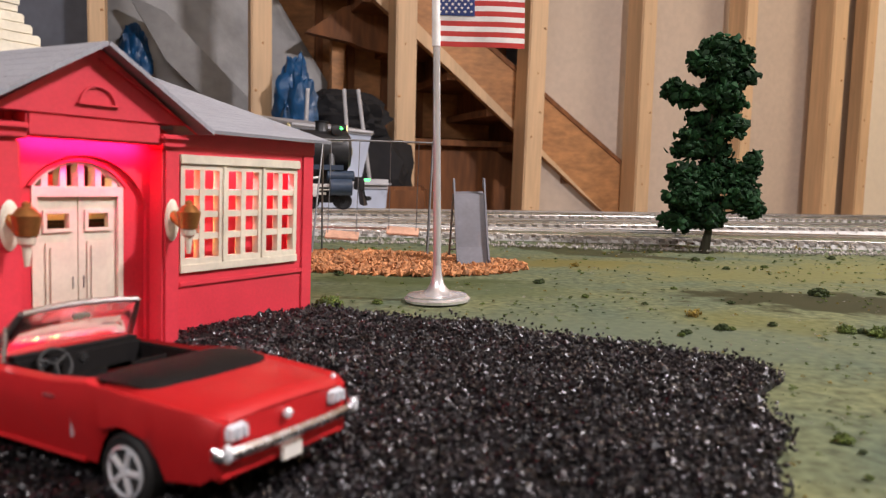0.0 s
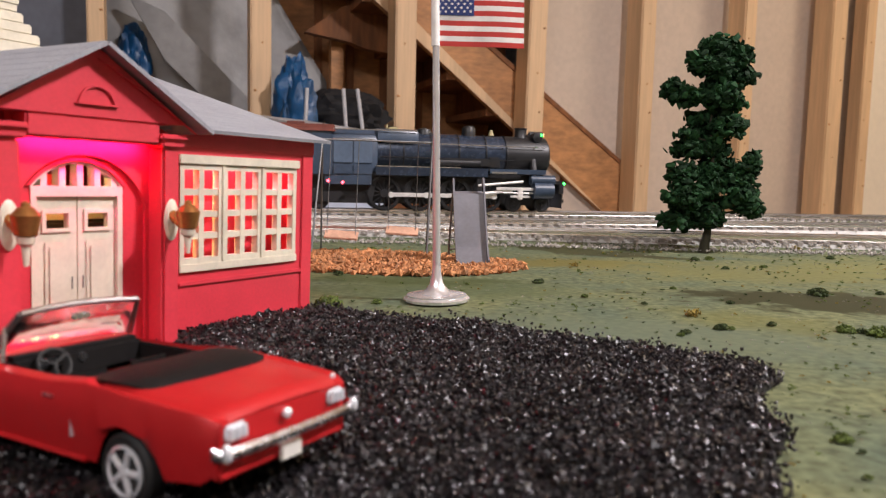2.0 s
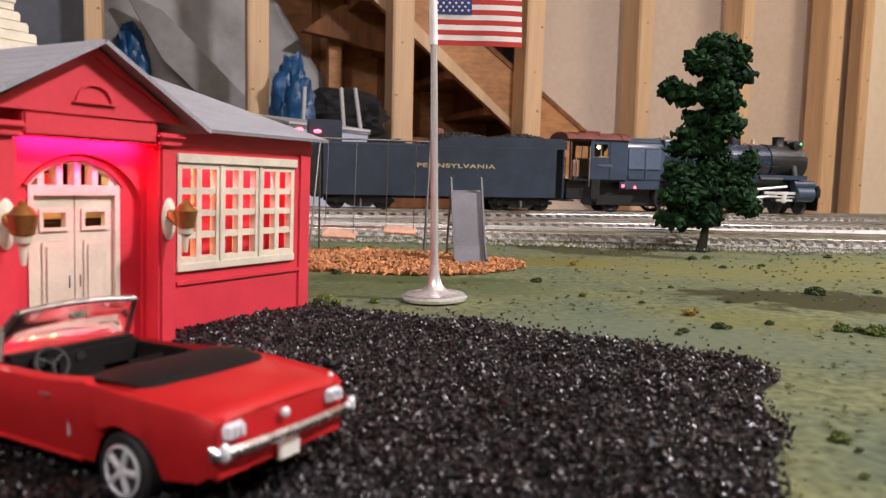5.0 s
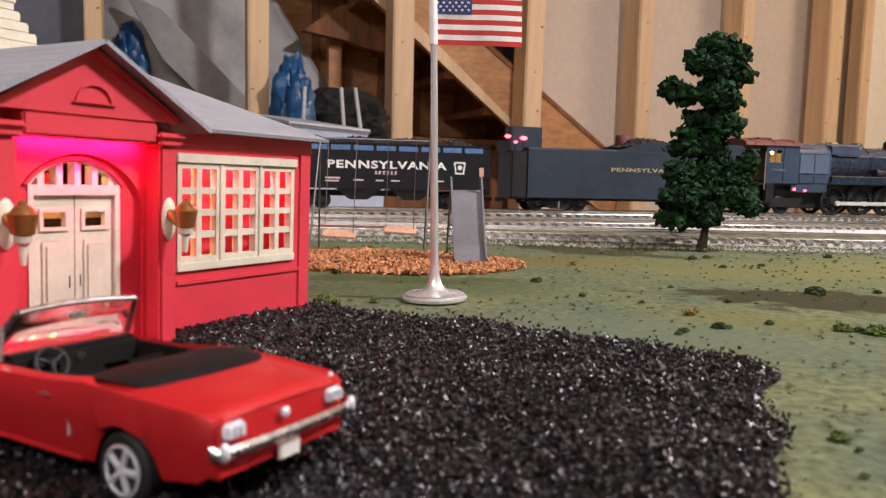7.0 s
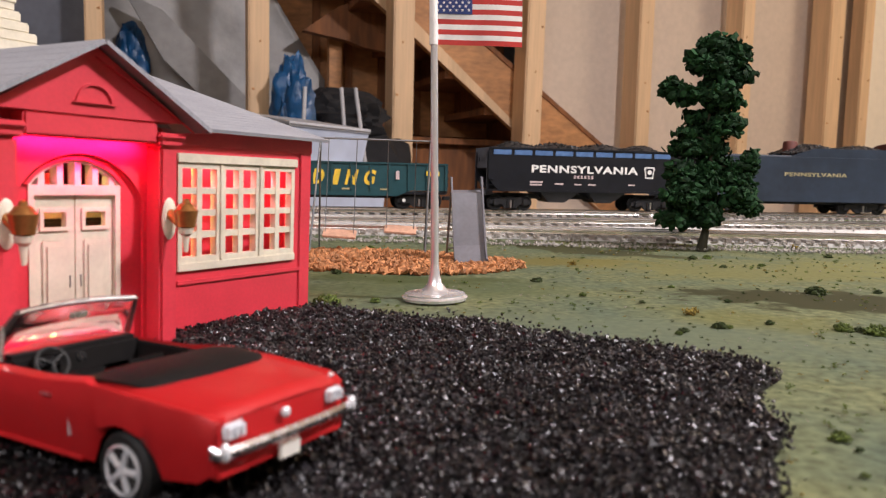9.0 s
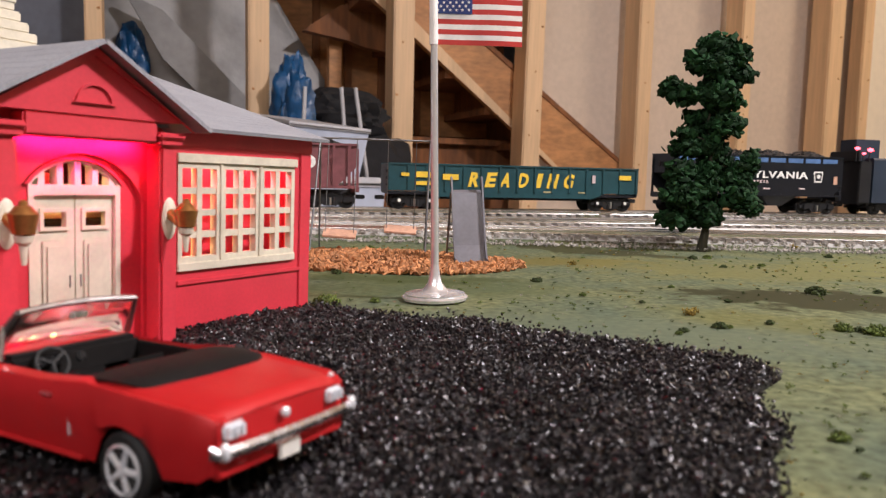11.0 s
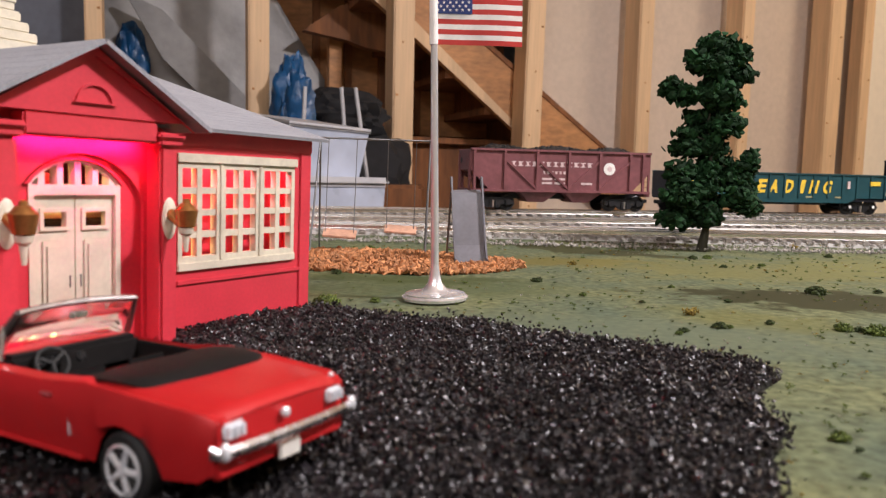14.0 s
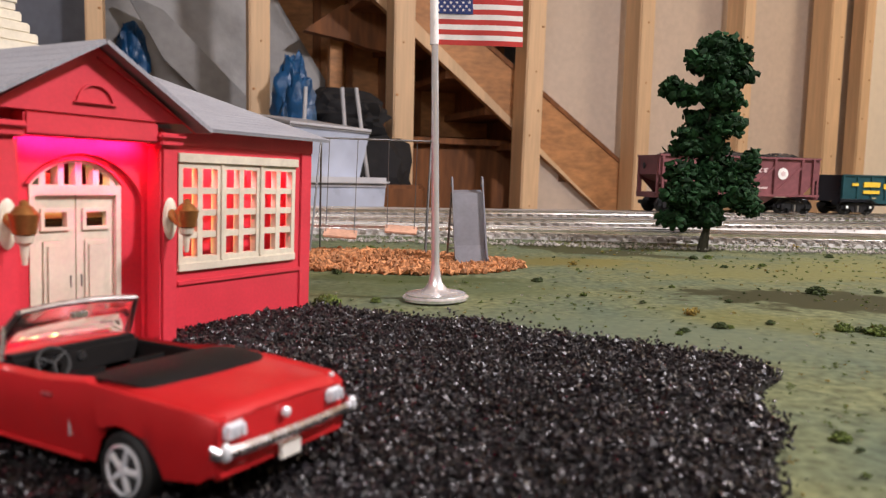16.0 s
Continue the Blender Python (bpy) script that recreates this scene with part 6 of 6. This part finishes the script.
def hopper_black():
    t = thing("hopper_car", RAIL, "glossy black coal hopper car with white lettering", "hopper car")
    L, W = 0.1105, 0.0265
    shell(t, L, W, 0.0215, 0.0675, M_HOPBLACK, 0.012)
    for x0 in (-0.052, 0.004):
        part("hopper_bay", loft([[(x0, -W + 0.002, 0.0215), (x0 + 0.048, -W + 0.002, 0.0215), (x0 + 0.048, W - 0.002, 0.0215), (x0, W - 0.002, 0.0215)],
                                 [(x0 + 0.015, -0.016, 0.009), (x0 + 0.033, -0.016, 0.009), (x0 + 0.033, 0.016, 0.009), (x0 + 0.015, 0.016, 0.009)]]), M_HOPBLACK, t)
    n = 9
    for k in range(n):
        a, b = -L + 0.005 + k * (2 * L - 0.01) / n, -L + 0.005 + (k + 0.86) * (2 * L - 0.01) / n
        for s in (-1, 1):
            y0, y1 = sorted((s * (W - 0.0002), s * (W + 0.0006)))
            part("side_panel", box((a, y0, 0.0598), (b, y1, 0.0652), 0.0003), M_HOPSHEEN, t)
    part("side_sill", box((-L, -W - 0.0008, 0.0208), (L, -W, 0.0228)), M_HOPBLACK, t)
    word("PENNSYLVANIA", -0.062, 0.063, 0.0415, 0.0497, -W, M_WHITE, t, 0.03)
    lettering("number_mark", -0.014, 0.011, 0.0358, 0.0390, -W, 6, M_PINK, t)
    for x0, x1, z in ((-0.064, -0.049, 0.0305), (-0.064, -0.050, 0.0275), (-0.035, -0.025, 0.0288), (-0.012, -0.004, 0.0285), (0.004, 0.013, 0.0285), (0.052, 0.06, 0.029)):
        part("data_mark", box((x0, -W - 0.0004, z), (x1, -W + 0.0002, z + 0.0016)), M_PINK, t)
    key = [(-0.0055, 0.0505), (0.0055, 0.0505), (0.0068, 0.0475), (0.0058, 0.0465), (0.0048, 0.0375), (-0.0048, 0.0375), (-0.0058, 0.0465), (-0.0068, 0.0475)]
    plate = part("emblem", prism([(x + 0.077, z) for x, z in key], -W - 0.0005, -W + 0.0002), M_WHITE, t)
    part("emblem_field", prism([(x * 0.72 + 0.077, 0.0440 + (z - 0.0440) * 0.74) for x, z in key], -W - 0.0008, -W - 0.0005), M_HOPBLACK, plate)
    part("emblem_mark", rod((0.077, -W - 0.0011, 0.0445), (0.077, -W - 0.0008, 0.0445), 0.0026), M_WHITE, plate)
    part("tack_board", box((0.0985, -W - 0.0006, 0.0355), (0.1035, -W + 0.0002, 0.0450)), M_SEAT, t)
    coal_load(t, -L + 0.003, L - 0.003, W - 0.002, 0.0640, 4, 61, 0.0105)
    for x in (-0.083, 0.083):
        truck(t, x)
    return t


def gondola():
    t = thing("gondola_car", RAIL, "low green gondola car with yellow lettering", "gondola car")
    L, W = 0.1415, 0.0265
    zb, zt = 0.0165, 0.0475
    for s in (-1, 1):
        y0, y1 = sorted((s * W, s * (W - 0.0012)))
        part("side", prism([(-L, zt), (-L, zb + 0.003), (-L * 0.72, zb + 0.003), (-L * 0.62, zb - 0.003), (L * 0.62, zb - 0.003), (L * 0.72, zb + 0.003), (L, zb + 0.003), (L, zt)], y0, y1), M_GREEN, t)
        part("top_rail", box((-L, s * W - 0.0012, zt - 0.0014), (L, s * W + 0.0012, zt + 0.0006), 0.0003), M_GREEN, t)
        for k in range(15):
            x = -L + 0.002 + k * (2 * L - 0.004) / 14
            part("side_post", box((x - 0.0011, min(s * W, s * (W + 0.0012)), zb + 0.003), (x + 0.0011, max(s * W, s * (W + 0.0012)), zt - 0.0014)), M_GREEN, t)
        x0, x1 = sorted((s * L, s * (L - 0.0014)))
        part("end", box((x0, -W + 0.0012, zb), (x1, W - 0.0012, zt), 0.0003), M_HOPBLACK, t)
        for z in (0.024, 0.031, 0.038):
            part("end_rib", box((s * L - 0.0012, -W + 0.003, z), (s * L + 0.0014, W - 0.003, z + 0.003), 0.0004), M_HOPBLACK, t)
        coupler(t, s * L, s)
    part("car_floor", box((-L + 0.0014, -W + 0.0012, zb - 0.001), (L - 0.0014, W - 0.0012, zb + 0.0015)), M_HOPBLACK, t)
    part("center_sill", box((-L * 0.9, -0.006, 0.0105), (L * 0.9, 0.006, zb - 0.001)), M_HOPBLACK, t)
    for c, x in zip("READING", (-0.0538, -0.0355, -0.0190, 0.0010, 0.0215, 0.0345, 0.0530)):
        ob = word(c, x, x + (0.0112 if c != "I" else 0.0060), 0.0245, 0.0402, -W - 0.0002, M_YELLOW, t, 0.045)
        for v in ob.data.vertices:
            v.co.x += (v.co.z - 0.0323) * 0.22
    for x0, x1, z0, z1 in ((-0.1275, -0.119, 0.0345, 0.038), (-0.1115, -0.0885, 0.0335, 0.0395), (-0.1115, -0.0885, 0.0255, 0.0295), (-0.083, -0.066, 0.0315, 0.0375)):
        part("data_mark", box((x0, -W - 0.0014, z0), (x1, -W + 0.0002, z1)), M_YELLOW, t)
    part("data_mark", box((0.086, -W - 0.0014, 0.031), (0.0895, -W + 0.0002, 0.0395)), M_PINK, t)
    part("data_mark", box((0.118, -W - 0.0014, 0.035), (0.132, -W + 0.0002, 0.040)), M_YELLOW, t)
    for x in (-0.1, 0.03, 0.07):
        part("small_mark", box((x, -W - 0.0005, 0.0195), (x + 0.008, -W + 0.0002, 0.0212)), M_GOLD, t)
    for x in (-0.112, 0.112):
        truck(t, x)
    for x in (-0.1285, -0.0955, 0.0955, 0.1285):
        part("white_dot", rod((x, -0.0232, 0.009), (x, -0.0224, 0.009), 0.0018), M_WHITE, t)
    return t


def hopper_brown():
    t = thing("hopper_car", RAIL, "weathered brown outside-braced coal hopper car", "hopper car")
    L, W = 0.1045, 0.0255
    shell(t, L, W, 0.0215, 0.0650, M_TUSCAN, 0.022)
    for x0 in (-0.05, 0.002):
        part("hopper_bay", loft([[(x0, -W + 0.002, 0.0215), (x0 + 0.048, -W + 0.002, 0.0215), (x0 + 0.048, W - 0.002, 0.0215), (x0, W - 0.002, 0.0215)],
                                 [(x0 + 0.015, -0.016, 0.009), (x0 + 0.033, -0.016, 0.009), (x0 + 0.033, 0.016, 0.009), (x0 + 0.015, 0.016, 0.009)]]), M_TUSCAN, t)
    xs = [-0.1, -0.066, -0.0295, 0.0072, 0.0437, 0.0800, 0.0955]
    for s in (-1, 1):
        y0, y1 = sorted((s * W, s * (W + 0.0024)))
        for x in xs:
            part("side_post", box((x - 0.0016, y0, 0.0215), (x + 0.0016, y1, 0.0642), 0.0003), M_TUSCAN, t)
        for a, b, up in ((xs[1], xs[2], 0), (xs[2], xs[3], 0), (xs[3], xs[4], 1), (xs[4], xs[5], 1)):
            z0, z1 = (0.0235, 0.0555) if up else (0.0555, 0.0235)
            part("diagonal_brace", prism([(a, z0 - 0.0016), (a, z0 + 0.0016), (b, z1 + 0.0016), (b, z1 - 0.0016)], min(s * W, s * (W + 0.0018)), max(s * W, s * (W + 0.0018))), M_TUSCAN, t)
        part("side_sill", box((-L, y0, 0.0200), (L, y1, 0.0228), 0.0003), M_TUSCAN, t)
        part("side_cap", box((-L, y0, 0.0635), (L, y1, 0.0660), 0.0003), M_TUSCAN, t)
    lettering("letter", -0.060, 0.036, 0.0480, 0.0530, -W, 12, M_PINK, t)
    lettering("number_mark", -0.0235, 0.005, 0.0402, 0.0430, -W, 6, M_PINK, t)
    for x0, x1, z in ((-0.0235, -0.012, 0.0335), (-0.009, 0.003, 0.0335), (-0.0235, -0.012, 0.0290), (-0.009, 0.003, 0.0290), (0.022, 0.035, 0.029)):
        part("data_mark", box((x0, -W - 0.0004, z), (x1, -W + 0.0002, z + 0.0022)), M_PINK, t)
    disc = part("emblem", rod((0.0550, -W - 0.0005, 0.047), (0.0550, -W + 0.0002, 0.047), 0.0068, seg=28), M_WHITE, t)
    part("emblem_mark", rod((0.0550, -W - 0.0008, 0.047), (0.0550, -W - 0.0005, 0.047), 0.0032, seg=6), M_PINK, disc)
    coal_load(t, -L + 0.003, L - 0.003, W - 0.002, 0.0615, 3, 71, 0.0095)
    for x in (-0.077, 0.077):
        truck(t, x)
    return t


LOCO, LOCO_RODS = locomotive()
TRAIN = [(LOCO, -0.284), (tender(), -0.600), (hopper_black(), -0.877), (gondola(), -1.1735), (hopper_brown(), -1.4505)]
for ob, at in TRAIN:
    ob.matrix_basis = RAIL @ pose(at + 0.0, 0, 0)


def motions():
    """The train rolls along its track at one speed; wheels turn, rods go round with the cranks."""
    for ob, at in TRAIN:
        walk(ob, [(t, RAIL @ pose(at + SPEED * t, 0, 0)) for t in (0.0, 4.0, 8.0, 12.0, 16.0)])
    for ob, (x, y, z), r in ROLLERS:
        turn = math.degrees(SPEED / r)
        step = 80.0 / turn
        n = math.ceil(16.0 / step)
        walk(ob, [(16.0 * k / n, pose(x, y, z, 0, turn * 16.0 * k / n, 0)) for k in range(n + 1)])
    crank, rate = 0.0072, SPEED / 0.0172
    for side_rod, main_rod, s in LOCO_RODS:
        rows, mains = [], []
        for k in range(161):
            t = 0.1 * k
            a = -rate * t + (0 if s < 0 else math.pi / 2)
            dx, dz = crank * math.cos(a), crank * math.sin(a)
            rows.append((t, pose(dx, 0, 0.0172 + dz)))
            mains.append((t, pose(DRIVERS[2] + dx, s * 0.0250, 0.0172 + dz, 0, math.degrees(math.atan2(dz - 0.0056, 0.056)), 0)))
        walk(side_rod, rows)
        walk(main_rod, mains)


motions()
